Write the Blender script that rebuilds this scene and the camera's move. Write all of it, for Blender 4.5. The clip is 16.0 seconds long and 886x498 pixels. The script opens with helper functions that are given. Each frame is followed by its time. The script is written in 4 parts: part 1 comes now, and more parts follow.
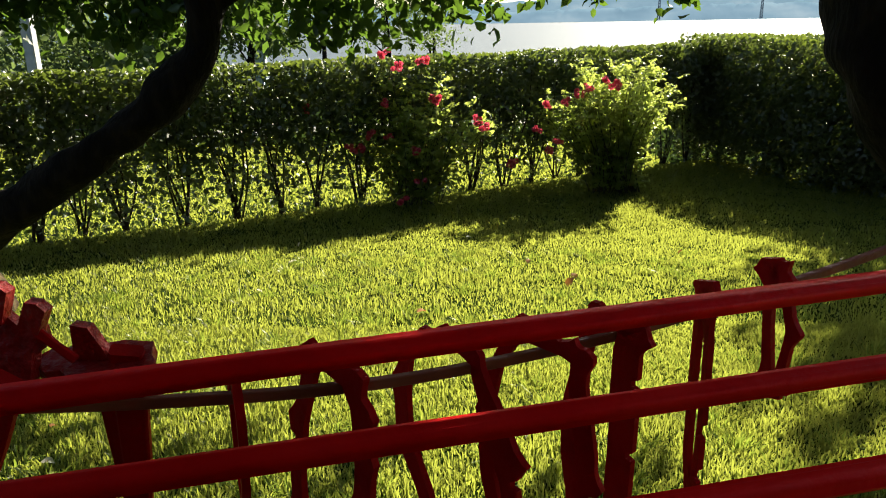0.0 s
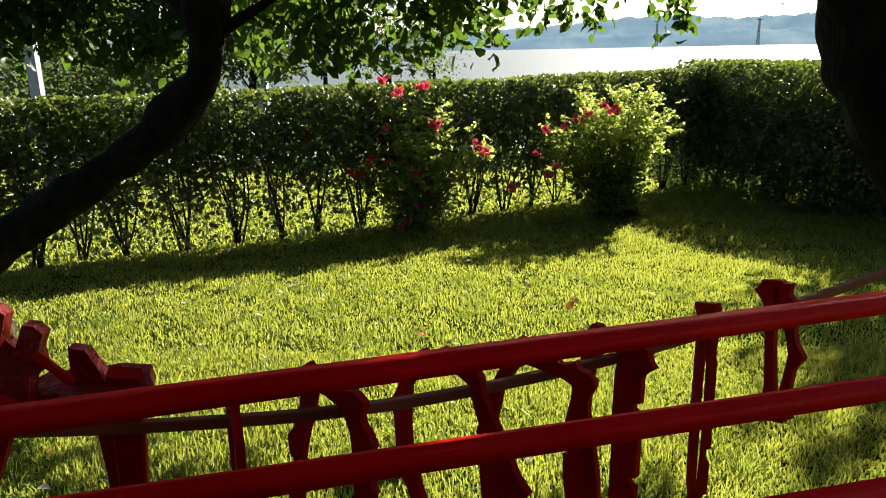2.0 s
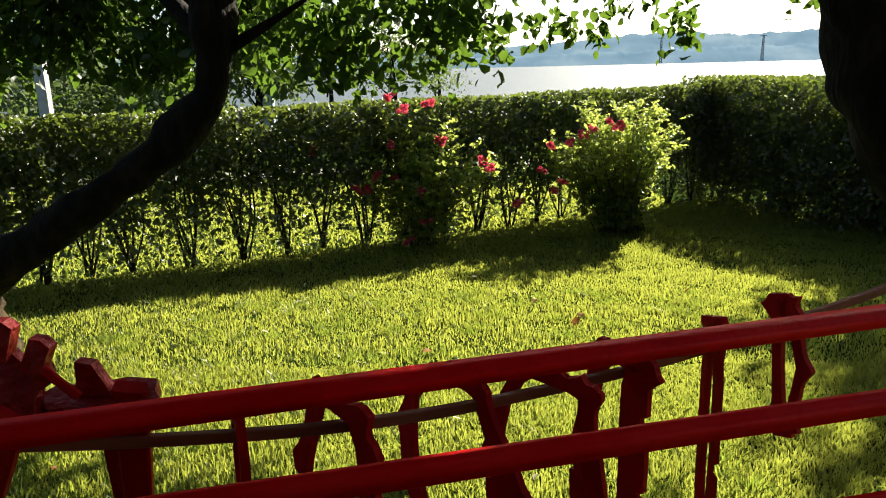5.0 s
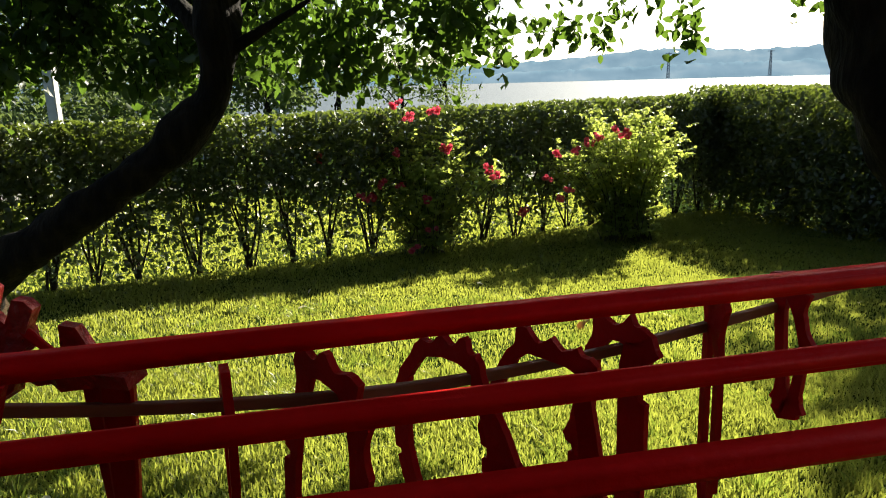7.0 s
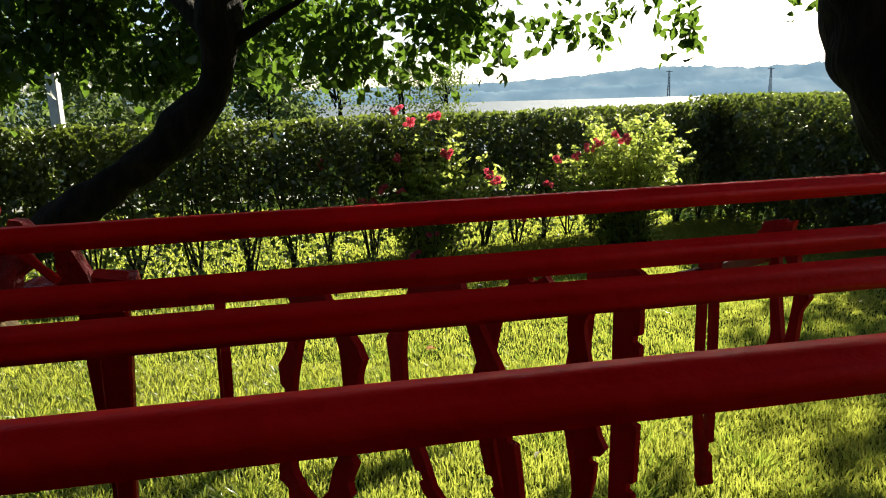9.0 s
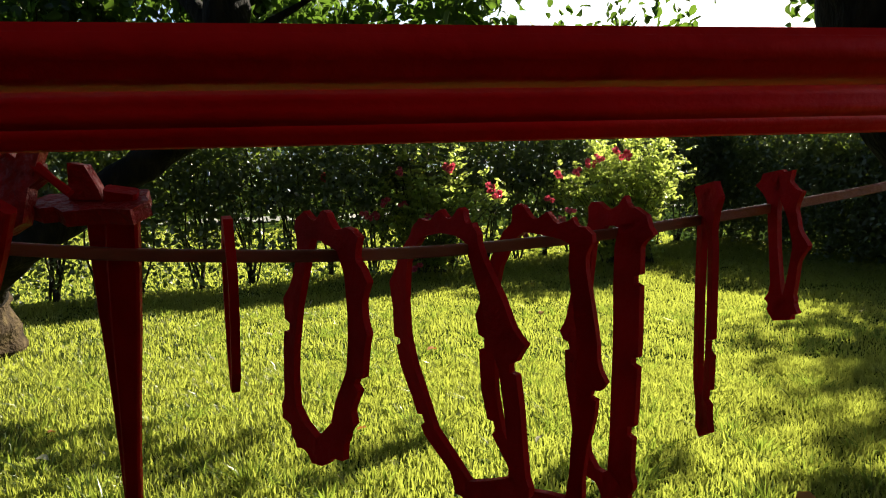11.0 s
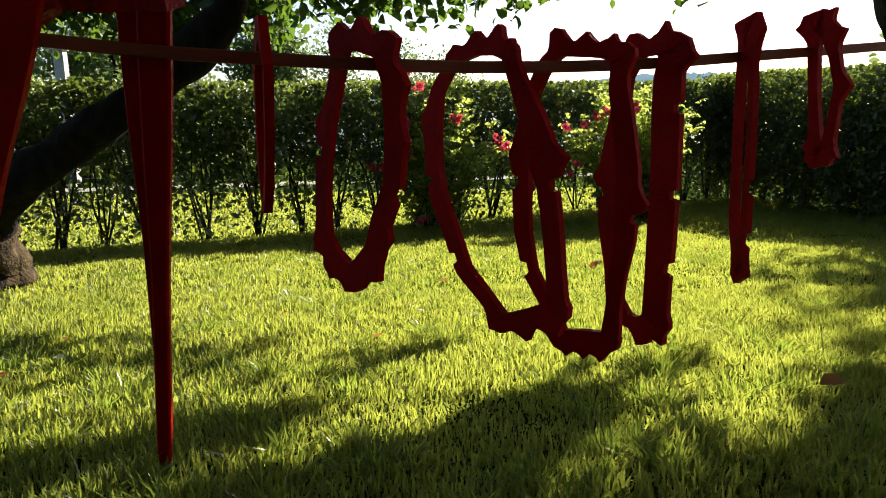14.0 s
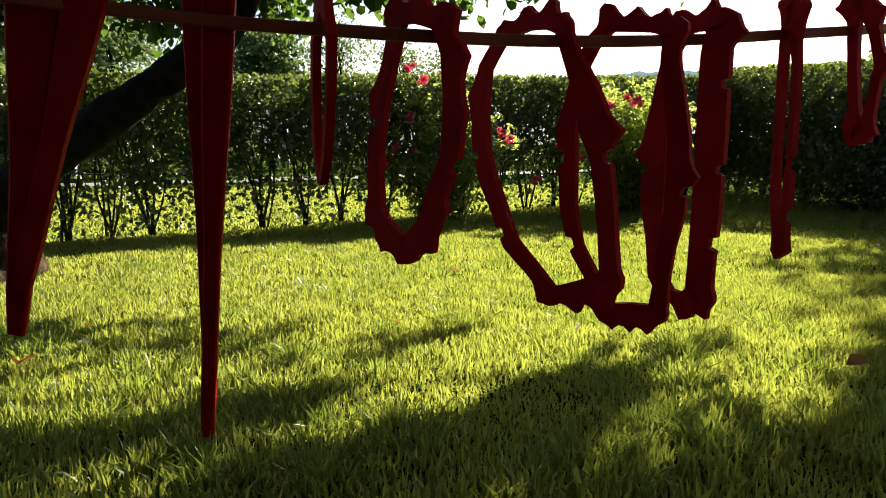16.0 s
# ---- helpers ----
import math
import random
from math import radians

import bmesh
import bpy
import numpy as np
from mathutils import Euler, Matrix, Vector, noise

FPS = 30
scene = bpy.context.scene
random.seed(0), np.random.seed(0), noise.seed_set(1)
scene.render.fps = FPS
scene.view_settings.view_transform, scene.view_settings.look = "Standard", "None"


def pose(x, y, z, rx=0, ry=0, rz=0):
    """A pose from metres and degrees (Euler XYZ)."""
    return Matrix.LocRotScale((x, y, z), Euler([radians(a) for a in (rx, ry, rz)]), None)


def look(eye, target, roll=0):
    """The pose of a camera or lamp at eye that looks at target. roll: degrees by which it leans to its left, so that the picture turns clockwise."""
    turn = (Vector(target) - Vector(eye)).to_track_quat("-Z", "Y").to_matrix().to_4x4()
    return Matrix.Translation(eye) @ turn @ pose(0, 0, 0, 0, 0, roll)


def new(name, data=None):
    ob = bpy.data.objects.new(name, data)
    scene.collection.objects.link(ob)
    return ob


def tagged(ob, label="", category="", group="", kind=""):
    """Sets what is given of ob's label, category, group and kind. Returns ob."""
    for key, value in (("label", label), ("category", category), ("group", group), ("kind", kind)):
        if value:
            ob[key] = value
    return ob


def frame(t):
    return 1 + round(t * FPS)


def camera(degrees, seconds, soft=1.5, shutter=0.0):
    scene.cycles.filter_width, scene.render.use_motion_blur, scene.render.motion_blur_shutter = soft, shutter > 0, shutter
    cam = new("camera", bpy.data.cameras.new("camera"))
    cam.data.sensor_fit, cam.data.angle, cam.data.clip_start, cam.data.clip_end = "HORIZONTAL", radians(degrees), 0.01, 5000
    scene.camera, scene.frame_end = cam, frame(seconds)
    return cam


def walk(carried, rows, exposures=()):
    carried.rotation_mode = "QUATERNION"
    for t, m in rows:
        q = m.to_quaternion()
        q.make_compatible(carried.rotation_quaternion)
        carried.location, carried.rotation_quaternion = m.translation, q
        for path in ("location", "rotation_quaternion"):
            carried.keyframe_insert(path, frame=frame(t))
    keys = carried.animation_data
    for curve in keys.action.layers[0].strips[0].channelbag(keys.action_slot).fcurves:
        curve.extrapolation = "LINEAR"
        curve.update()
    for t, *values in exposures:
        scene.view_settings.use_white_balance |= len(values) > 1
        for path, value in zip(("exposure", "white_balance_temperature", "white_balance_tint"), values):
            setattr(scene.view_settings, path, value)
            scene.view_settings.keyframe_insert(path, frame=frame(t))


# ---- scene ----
cam = camera(63.215, 16.0, soft=1.05)
PATH = [
    (0.0, (0.154, -0.026, 1.570), (0.093, 2.739, 0.699), -0.97),
    (0.5, (0.157, -0.019, 1.564), (0.095, 2.758, 0.731), -1.10),
    (1.0, (0.157, -0.017, 1.563), (0.095, 2.769, 0.758), -1.11),
    (1.5, (0.156, -0.020, 1.564), (0.097, 2.770, 0.775), -1.07),
    (2.0, (0.154, -0.025, 1.565), (0.093, 2.768, 0.789), -1.07),
    (2.5, (0.152, -0.029, 1.565), (0.090, 2.768, 0.800), -1.12),
    (3.0, (0.151, -0.031, 1.565), (0.087, 2.769, 0.813), -1.08),
    (3.5, (0.151, -0.033, 1.564), (0.083, 2.771, 0.825), -1.13),
    (4.0, (0.151, -0.032, 1.564), (0.079, 2.775, 0.836), -1.21),
    (6.5, (0.171, -0.023, 1.520), (0.065, 2.796, 0.846), -1.43),
    (7.0, (0.177, -0.025, 1.484), (0.064, 2.799, 0.831), -1.43),
    (7.5, (0.179, -0.032, 1.452), (0.066, 2.795, 0.815), -1.30),
    (8.0, (0.182, -0.046, 1.414), (0.065, 2.785, 0.796), -1.51),
    (8.5, (0.183, -0.051, 1.388), (0.067, 2.784, 0.784), -1.59),
    (9.0, (0.188, -0.061, 1.356), (0.068, 2.777, 0.772), -1.59),
    (9.2, (0.190, -0.066, 1.343), (0.070, 2.774, 0.770), -1.47),
    (11.3, (0.177, -0.117, 1.176), (0.054, 2.742, 0.711), -1.03),
    (11.5, (0.171, -0.122, 1.155), (0.048, 2.738, 0.692), -0.90),
    (12.0, (0.164, -0.129, 1.101), (0.039, 2.730, 0.633), -0.79),
    (12.5, (0.163, -0.132, 1.050), (0.029, 2.724, 0.561), -1.01),
    (13.0, (0.150, -0.132, 0.999), (0.019, 2.720, 0.489), -1.14),
    (13.5, (0.139, -0.131, 0.970), (0.010, 2.715, 0.427), -1.18),
    (14.0, (0.120, -0.130, 0.948), (-0.009, 2.711, 0.382), -1.08),
    (14.5, (0.089, -0.134, 0.931), (-0.032, 2.705, 0.356), -0.92),
    (15.0, (0.062, -0.143, 0.922), (-0.052, 2.696, 0.342), -0.89),
    (15.5, (0.040, -0.151, 0.916), (-0.070, 2.689, 0.339), -0.83),
    (16.0, (0.023, -0.155, 0.911), (-0.085, 2.685, 0.334), -0.94),
]
walk(cam, [(t, look(eye, target, roll)) for t, eye, target, roll in PATH])

# ---- light ----
SUN_AZ, SUN_EL = 32.0, 26.0      # degrees to the right of +y, and up
world = bpy.data.worlds.new("world")
world.use_nodes = True
scene.world = world
sky = world.node_tree.nodes.new("ShaderNodeTexSky")
sky.sky_type, sky.sun_disc = "NISHITA", False
sky.sun_elevation, sky.sun_rotation = radians(SUN_EL), radians(SUN_AZ)
sky.air_density, sky.dust_density = 0.7, 1.2
world.node_tree.nodes["Background"].inputs[1].default_value = 0.05
world.node_tree.links.new(sky.outputs[0], world.node_tree.nodes["Background"].inputs[0])
sun = new("sun", bpy.data.lights.new("sun", "SUN"))
sun.data.energy, sun.data.angle, sun.data.color = 5.0, radians(0.6), (1.0, 0.92, 0.74)
sun_dir = Vector((math.sin(radians(SUN_AZ)) * math.cos(radians(SUN_EL)), math.cos(radians(SUN_AZ)) * math.cos(radians(SUN_EL)), math.sin(radians(SUN_EL))))
sun.matrix_world = look(sun_dir * 30, (0, 0, 0))
scene.view_settings.exposure = 1.8


# ---- materials ----
def base_mat(name):
    m = bpy.data.materials.new(name)
    m.use_nodes = True
    n = m.node_tree.nodes
    return m, n, m.node_tree.links, n["Principled BSDF"]


def ramp_noise(n, l, scale, colors, detail=4.0, coords="Object", stretch=(1, 1, 1)):
    """A colour from noise, through a ramp of the given colours."""
    tc, mp = n.new("ShaderNodeTexCoord"), n.new("ShaderNodeMapping")
    mp.inputs["Scale"].default_value = stretch
    l.new(tc.outputs[coords], mp.inputs[0])
    tex, ramp = n.new("ShaderNodeTexNoise"), n.new("ShaderNodeValToRGB")
    tex.inputs["Scale"].default_value, tex.inputs["Detail"].default_value = scale, detail
    l.new(mp.outputs[0], tex.inputs["Vector"])
    l.new(tex.outputs["Fac"], ramp.inputs[0])
    el = ramp.color_ramp.elements
    el[0].position, el[1].position = 0.3, 0.7
    el[0].color, el[1].color = (*colors[0], 1), (*colors[-1], 1)
    for i, c in enumerate(colors[1:-1]):
        e = el.new(0.3 + 0.4 * (i + 1) / (len(colors) - 1))
        e.color = (*c, 1)
    return ramp, tex


def solid(name, colors, scale, rough=0.6, metal=0.0, bump=0.2, stretch=(1, 1, 1), bump_scale=None, spec=0.12, coat=0.0):
    m, n, l, p = base_mat(name)
    ramp, tex = ramp_noise(n, l, scale, colors, 6.0, "Object", stretch)
    l.new(ramp.outputs[0], p.inputs["Base Color"])
    p.inputs["Roughness"].default_value, p.inputs["Metallic"].default_value = rough, metal
    p.inputs["Specular IOR Level"].default_value = spec
    p.inputs["Coat Weight"].default_value = coat
    if bump:
        fine, _ = ramp_noise(n, l, bump_scale or scale * 6, [(0, 0, 0), (1, 1, 1)], 6.0, "Object", stretch)
        b = n.new("ShaderNodeBump")
        b.inputs["Strength"].default_value, b.inputs["Distance"].default_value = bump, 0.01
        l.new(fine.outputs[0], b.inputs["Height"])
        l.new(b.outputs[0], p.inputs["Normal"])
    return m


def leafy(name, colors, through_color, share=0.45, rough=0.45, gloss=0.12):
    """Thin leaf: varied diffuse colour leaf by leaf, light shining through, a little gloss."""
    m, n, l, p = base_mat(name)
    n.remove(p)
    geo, ramp = n.new("ShaderNodeNewGeometry"), n.new("ShaderNodeValToRGB")
    l.new(geo.outputs["Random Per Island"], ramp.inputs[0])
    el = ramp.color_ramp.elements
    el[0].color, el[1].color = (*colors[0], 1), (*colors[-1], 1)
    for i, c in enumerate(colors[1:-1]):
        el.new((i + 1) / (len(colors) - 1)).color = (*c, 1)
    dif, tra, glo = n.new("ShaderNodeBsdfDiffuse"), n.new("ShaderNodeBsdfTranslucent"), n.new("ShaderNodeBsdfGlossy")
    l.new(ramp.outputs[0], dif.inputs[0])
    tint = n.new("ShaderNodeMix")
    tint.data_type, tint.blend_type = "RGBA", "MIX"
    tint.inputs[0].default_value = 0.75
    l.new(ramp.outputs[0], tint.inputs[6])
    tint.inputs[7].default_value = (*through_color, 1)
    l.new(tint.outputs[2], tra.inputs[0])
    glo.inputs["Roughness"].default_value = rough
    a, b = n.new("ShaderNodeMixShader"), n.new("ShaderNodeMixShader")
    a.inputs[0].default_value, b.inputs[0].default_value = share, gloss
    l.new(dif.outputs[0], a.inputs[1]), l.new(tra.outputs[0], a.inputs[2])
    l.new(a.outputs[0], b.inputs[1]), l.new(glo.outputs[0], b.inputs[2])
    l.new(b.outputs[0], n["Material Output"].inputs[0])
    return m


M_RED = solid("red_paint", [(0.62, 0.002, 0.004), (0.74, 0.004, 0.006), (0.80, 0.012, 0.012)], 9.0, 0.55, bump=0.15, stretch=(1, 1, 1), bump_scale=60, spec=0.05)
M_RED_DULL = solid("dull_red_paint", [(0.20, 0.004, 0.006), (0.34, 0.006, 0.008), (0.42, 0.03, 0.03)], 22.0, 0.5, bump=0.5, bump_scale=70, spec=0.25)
# deeper red than the bench: backlit shade on the sculpture is painted in
M_RIB = solid("shaded_red_paint", [(0.28, 0.002, 0.003), (0.38, 0.003, 0.004), (0.44, 0.006, 0.007)], 9.0, 0.6, bump=0.2, bump_scale=70, spec=0.07)
M_BATTEN = solid("batten_wood", [(0.16, 0.045, 0.03), (0.24, 0.075, 0.05), (0.30, 0.11, 0.07)], 12.0, 0.5, bump=0.25, stretch=(0.2, 1, 1))
# darker than natural bark: the shade on the backlit trunks is in the colour
M_SHADE_BARK = solid("bark", [(0.005, 0.004, 0.003), (0.012, 0.009, 0.007), (0.026, 0.019, 0.013)], 14.0, 0.9, bump=0.9, stretch=(1, 1, 0.35), bump_scale=45)
M_MOSS_BARK = solid("mossy_bark", [(0.012, 0.008, 0.005), (0.045, 0.03, 0.016), (0.09, 0.065, 0.03)], 12.0, 0.95, bump=1.0, bump_scale=40)
M_STEM = solid("hedge_stem", [(0.03, 0.024, 0.018), (0.07, 0.055, 0.04)], 30.0, 0.85, bump=0.4)
M_CANE = solid("rose_cane", [(0.05, 0.07, 0.03), (0.09, 0.08, 0.04)], 30.0, 0.7, bump=0.2)
M_HEDGE = leafy("hedge_leaf", [(0.013, 0.028, 0.008), (0.024, 0.047, 0.013), (0.05, 0.082, 0.022)], (0.26, 0.34, 0.04), 0.38, 0.5, 0.11)
M_ROSE = leafy("rose_leaf", [(0.08, 0.14, 0.03), (0.16, 0.24, 0.05), (0.26, 0.32, 0.09)], (0.58, 0.66, 0.12), 0.62, 0.35, 0.05)
M_APPLE = leafy("apple_leaf", [(0.012, 0.028, 0.008), (0.022, 0.045, 0.012), (0.035, 0.06, 0.015)], (0.17, 0.30, 0.03), 0.4, 0.4, 0.025)
M_FAR_LEAF = leafy("far_leaf", [(0.04, 0.07, 0.025), (0.07, 0.11, 0.035), (0.10, 0.14, 0.06)], (0.22, 0.30, 0.08), 0.4, 0.5, 0.025)
M_GRASS = leafy("grass_blade", [(0.012, 0.024, 0.005), (0.028, 0.048, 0.008), (0.048, 0.075, 0.014), (0.13, 0.135, 0.045)], (0.49, 0.54, 0.075), 0.56, 0.4, 0.035)
M_PETAL = leafy("rose_petal", [(0.42, 0.02, 0.05), (0.58, 0.05, 0.10), (0.75, 0.20, 0.26)], (0.8, 0.10, 0.16), 0.45, 0.5, 0.03)
M_DRY = leafy("dry_leaf", [(0.30, 0.10, 0.03), (0.42, 0.2, 0.06)], (0.5, 0.2, 0.05), 0.3, 0.5, 0.04)
M_PALE = leafy("pale_petal", [(0.6, 0.55, 0.4), (0.7, 0.66, 0.55)], (0.7, 0.65, 0.5), 0.3, 0.5, 0.03)
M_EARTH = solid("lawn_soil", [(0.012, 0.020, 0.005), (0.022, 0.038, 0.008), (0.035, 0.055, 0.012)], 1.3, 0.95, bump=0.6, bump_scale=35, spec=0.0)
M_POST = solid("grey_concrete", [(0.35, 0.35, 0.34), (0.5, 0.5, 0.48)], 6.0, 0.8, bump=0.2)
M_BOXPAINT = solid("grey_blue_paint", [(0.35, 0.42, 0.48), (0.45, 0.52, 0.58)], 3.0, 0.5, bump=0.05)
M_STEEL = solid("galvanised_steel", [(0.16, 0.18, 0.2), (0.25, 0.27, 0.3)], 2.0, 0.5, 0.6, bump=0.0)
# for the unseen blocking wall: near black so that it bounces little light
M_SKY_BLOCK = solid("sky_block_dark", [(0.018, 0.012, 0.008), (0.035, 0.022, 0.014)], 6.0, 0.7, bump=0.3, stretch=(1, 1, 0.1))
M_TUFT = leafy("tuft_blade", [(0.02, 0.045, 0.01), (0.05, 0.09, 0.015), (0.10, 0.15, 0.03)], (0.34, 0.44, 0.05), 0.5, 0.3, 0.03)
M_GRAVEL = solid("gravel", [(0.15, 0.15, 0.12), (0.24, 0.24, 0.21), (0.34, 0.33, 0.31)], 25.0, 0.9, bump=0.5)

# far hills: plain backdrop, its haze painted as a faintly glowing blue
M_HILL, hn, hl, hp = base_mat("painted_haze_forest")
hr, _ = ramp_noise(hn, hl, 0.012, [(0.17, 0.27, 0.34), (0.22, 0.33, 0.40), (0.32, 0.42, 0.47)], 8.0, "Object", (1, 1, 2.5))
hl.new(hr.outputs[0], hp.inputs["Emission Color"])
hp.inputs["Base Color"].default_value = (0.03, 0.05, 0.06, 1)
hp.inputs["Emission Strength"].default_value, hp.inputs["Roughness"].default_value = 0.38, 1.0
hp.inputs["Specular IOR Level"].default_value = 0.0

M_WATER, wn, wl, wp = base_mat("lake_water")
wp.inputs["Base Color"].default_value, wp.inputs["Roughness"].default_value = (0.05, 0.08, 0.10, 1), 0.6
wr, _ = ramp_noise(wn, wl, 0.8, [(0, 0, 0), (1, 1, 1)], 5.0, "Object", (0.5, 1, 1))
wb = wn.new("ShaderNodeBump")
wb.inputs["Strength"].default_value, wb.inputs["Distance"].default_value = 0.3, 0.5
wl.new(wr.outputs[0], wb.inputs["Height"]), wl.new(wb.outputs[0], wp.inputs["Normal"])


# ---- mesh tools ----
def empty(name, place=(0, 0, 0)):
    ob = new(name)
    ob.location = place
    return ob


def link_mesh(name, me, material, parent=None, label=""):
    if material:
        me.materials.append(material)
    ob = new(name, me)
    if parent:
        ob.parent = parent
        ob.matrix_parent_inverse = Matrix.Translation(parent.matrix_basis.translation).inverted()
    if label:
        ob["label"] = label
    return ob


def part(name, bm, material, parent=None, label="", smooth=False):
    me = bpy.data.meshes.new(name)
    bmesh.ops.recalc_face_normals(bm, faces=bm.faces[:])
    for f in bm.faces:
        f.smooth = smooth
    bm.to_mesh(me)
    bm.free()
    return link_mesh(name, me, material, parent, label)


def tri_mesh(name, verts, tris):
    me = bpy.data.meshes.new(name)
    me.vertices.add(len(verts))
    me.vertices.foreach_set("co", np.asarray(verts, np.float32).ravel())
    me.loops.add(len(tris) * 3)
    me.loops.foreach_set("vertex_index", np.asarray(tris, np.int32).ravel())
    me.polygons.add(len(tris))
    me.polygons.foreach_set("loop_start", np.arange(0, len(tris) * 3, 3, dtype=np.int32))
    me.update()
    me.validate()
    return me


def tube(bm, pts, radii, sides=8, rough=0.0):
    """A tapered tube along points."""
    pts = [Vector(p) for p in pts]
    rings = []
    for i, p in enumerate(pts):
        d = (pts[min(i + 1, len(pts) - 1)] - pts[max(i - 1, 0)]).normalized()
        a = d.cross(Vector((0.31, 0.87, 0.12))).normalized()
        b = d.cross(a)
        ring = []
        for k in range(sides):
            g = 2 * math.pi * k / sides
            r = radii[i] * (1 + rough * noise.noise(p * 7 + Vector((math.cos(g), math.sin(g), 0)) * 1.3))
            ring.append(bm.verts.new(p + a * math.cos(g) * r + b * math.sin(g) * r))
        rings.append(ring)
    for r0, r1 in zip(rings, rings[1:]):
        for k in range(sides):
            bm.faces.new((r0[k], r0[(k + 1) % sides], r1[(k + 1) % sides], r1[k]))
    bm.faces.new(rings[0][::-1])
    bm.faces.new(rings[-1])


def smooth_line(pts, per=6):
    """Catmull-Rom through open control rows of any width."""
    p = np.asarray(pts, float)
    p = np.vstack([2 * p[0] - p[1], p, 2 * p[-1] - p[-2]])
    out = []
    for i in range(1, len(p) - 2):
        for t in np.arange(per) / per:
            a, b, c, d = p[i - 1:i + 3]
            out.append(0.5 * (2 * b + (c - a) * t + (2 * a - 5 * b + 4 * c - d) * t ** 2 + (3 * b - a - 3 * c + d) * t ** 3))
    out.append(p[-2])
    return np.array(out)


def block(bm, size, m, bevel=0.0, segments=2):
    made = bmesh.ops.create_cube(bm, size=1, matrix=m @ Matrix.Diagonal((*size, 1)))
    if bevel:
        edges = {e for v in made["verts"] for e in v.link_edges}
        bmesh.ops.bevel(bm, geom=list(edges), offset=bevel, segments=segments, affect="EDGES")


def leaf_cloud(name, centres, size, up_bias=0.3, width=0.5, fold=0.25, droop=0.0, rng=None, axis=None):
    """Many single leaves: each one folded along its midrib, six triangles, turned by chance."""
    rng = rng or np.random.default_rng(1)
    c = np.asarray(centres, float)
    n = len(c)
    d = rng.normal(size=(n, 3))
    if axis is not None:
        d = d * 0.6 + axis
    d[:, 2] -= droop
    d /= np.linalg.norm(d, axis=1)[:, None]
    nrm = rng.normal(size=(n, 3))
    nrm[:, 2] += up_bias * 3
    side = np.cross(d, nrm)
    side /= np.linalg.norm(side, axis=1)[:, None] + 1e-9
    up = np.cross(side, d)
    s = (size * rng.uniform(0.6, 1.25, n))[:, None]
    w, h = s * width * 0.5, s * fold * 0.35
    base, tip = c - d * s * 0.5, c + d * s * 0.5 - up * h * 0.8
    q1, q2 = c - d * s * 0.2, c + d * s * 0.18
    v = np.stack([base, q1 + side * w + up * h, q2 + side * w * 0.85 + up * h, tip, q2 - side * w * 0.85 + up * h, q1 - side * w + up * h, q1, q2], 1).reshape(-1, 3)
    t = np.array([(0, 6, 1), (6, 7, 2), (6, 2, 1), (7, 3, 2), (0, 5, 6), (6, 5, 4), (6, 4, 7), (7, 4, 3)])
    tris = (t[None] + (np.arange(n) * 8)[:, None, None]).reshape(-1, 3)
    return tri_mesh(name, v, tris)


def ground_z(x, y):
    """Lawn height: a gentle fall towards the lake, a bank beyond the hedge, the lake bed, the far shore."""
    x, y = np.asarray(x, float), np.asarray(y, float)
    z = np.where(y < 6.5, 0.33 - 0.10 * y, -0.32 - 0.05 * (y - 6.5)) + 0.012 * np.sin(x * 1.7 + 0.4) * np.sin(y * 1.3)
    z = np.where(y < -3, 0.63, z)
    bank = np.clip((y - 28) / 40, 0, 1)
    z = np.where(y > 28, -1.395 - 3.0 * bank * bank * (3 - 2 * bank), z)
    far = np.clip((y - 1270) / 40, 0, 1)
    return z + far * 3.4



# ---- ground and lake ----
def build_ground():
    ys = np.unique(np.concatenate([-np.geomspace(2000, 6, 14), np.arange(-5, 9.1, 0.2), np.geomspace(9.5, 90, 40), np.geomspace(100, 4000, 30)]))
    xs = np.unique(np.concatenate([-np.geomspace(3000, 7, 26), np.arange(-6, 6.1, 0.2), np.geomspace(7, 3000, 26)]))
    X, Y = np.meshgrid(xs, ys)
    Z = ground_z(X, Y)
    v = np.stack([X, Y, Z], -1).reshape(-1, 3)
    nx, idx = len(xs), np.arange(len(v)).reshape(X.shape)
    a, b, c, d = idx[:-1, :-1].ravel(), idx[:-1, 1:].ravel(), idx[1:, 1:].ravel(), idx[1:, :-1].ravel()
    me = tri_mesh("ground", v, np.concatenate([np.stack([a, b, c], 1), np.stack([a, c, d], 1)]))
    me.polygons.foreach_set("use_smooth", np.ones(len(me.polygons), bool))
    tagged(link_mesh("ground", me, M_EARTH), "sloping garden soil under the mown lawn", "ground", kind="structure")
    bm = bmesh.new()
    bmesh.ops.create_grid(bm, x_segments=8, y_segments=8, size=1, matrix=pose(0, 690, -2.0) @ Matrix.Diagonal((3000, 640, 1, 1)))
    tagged(part("lake_water", bm, M_WATER), "wide calm lake glaring white in low sun", "lake", kind="structure")


build_ground()


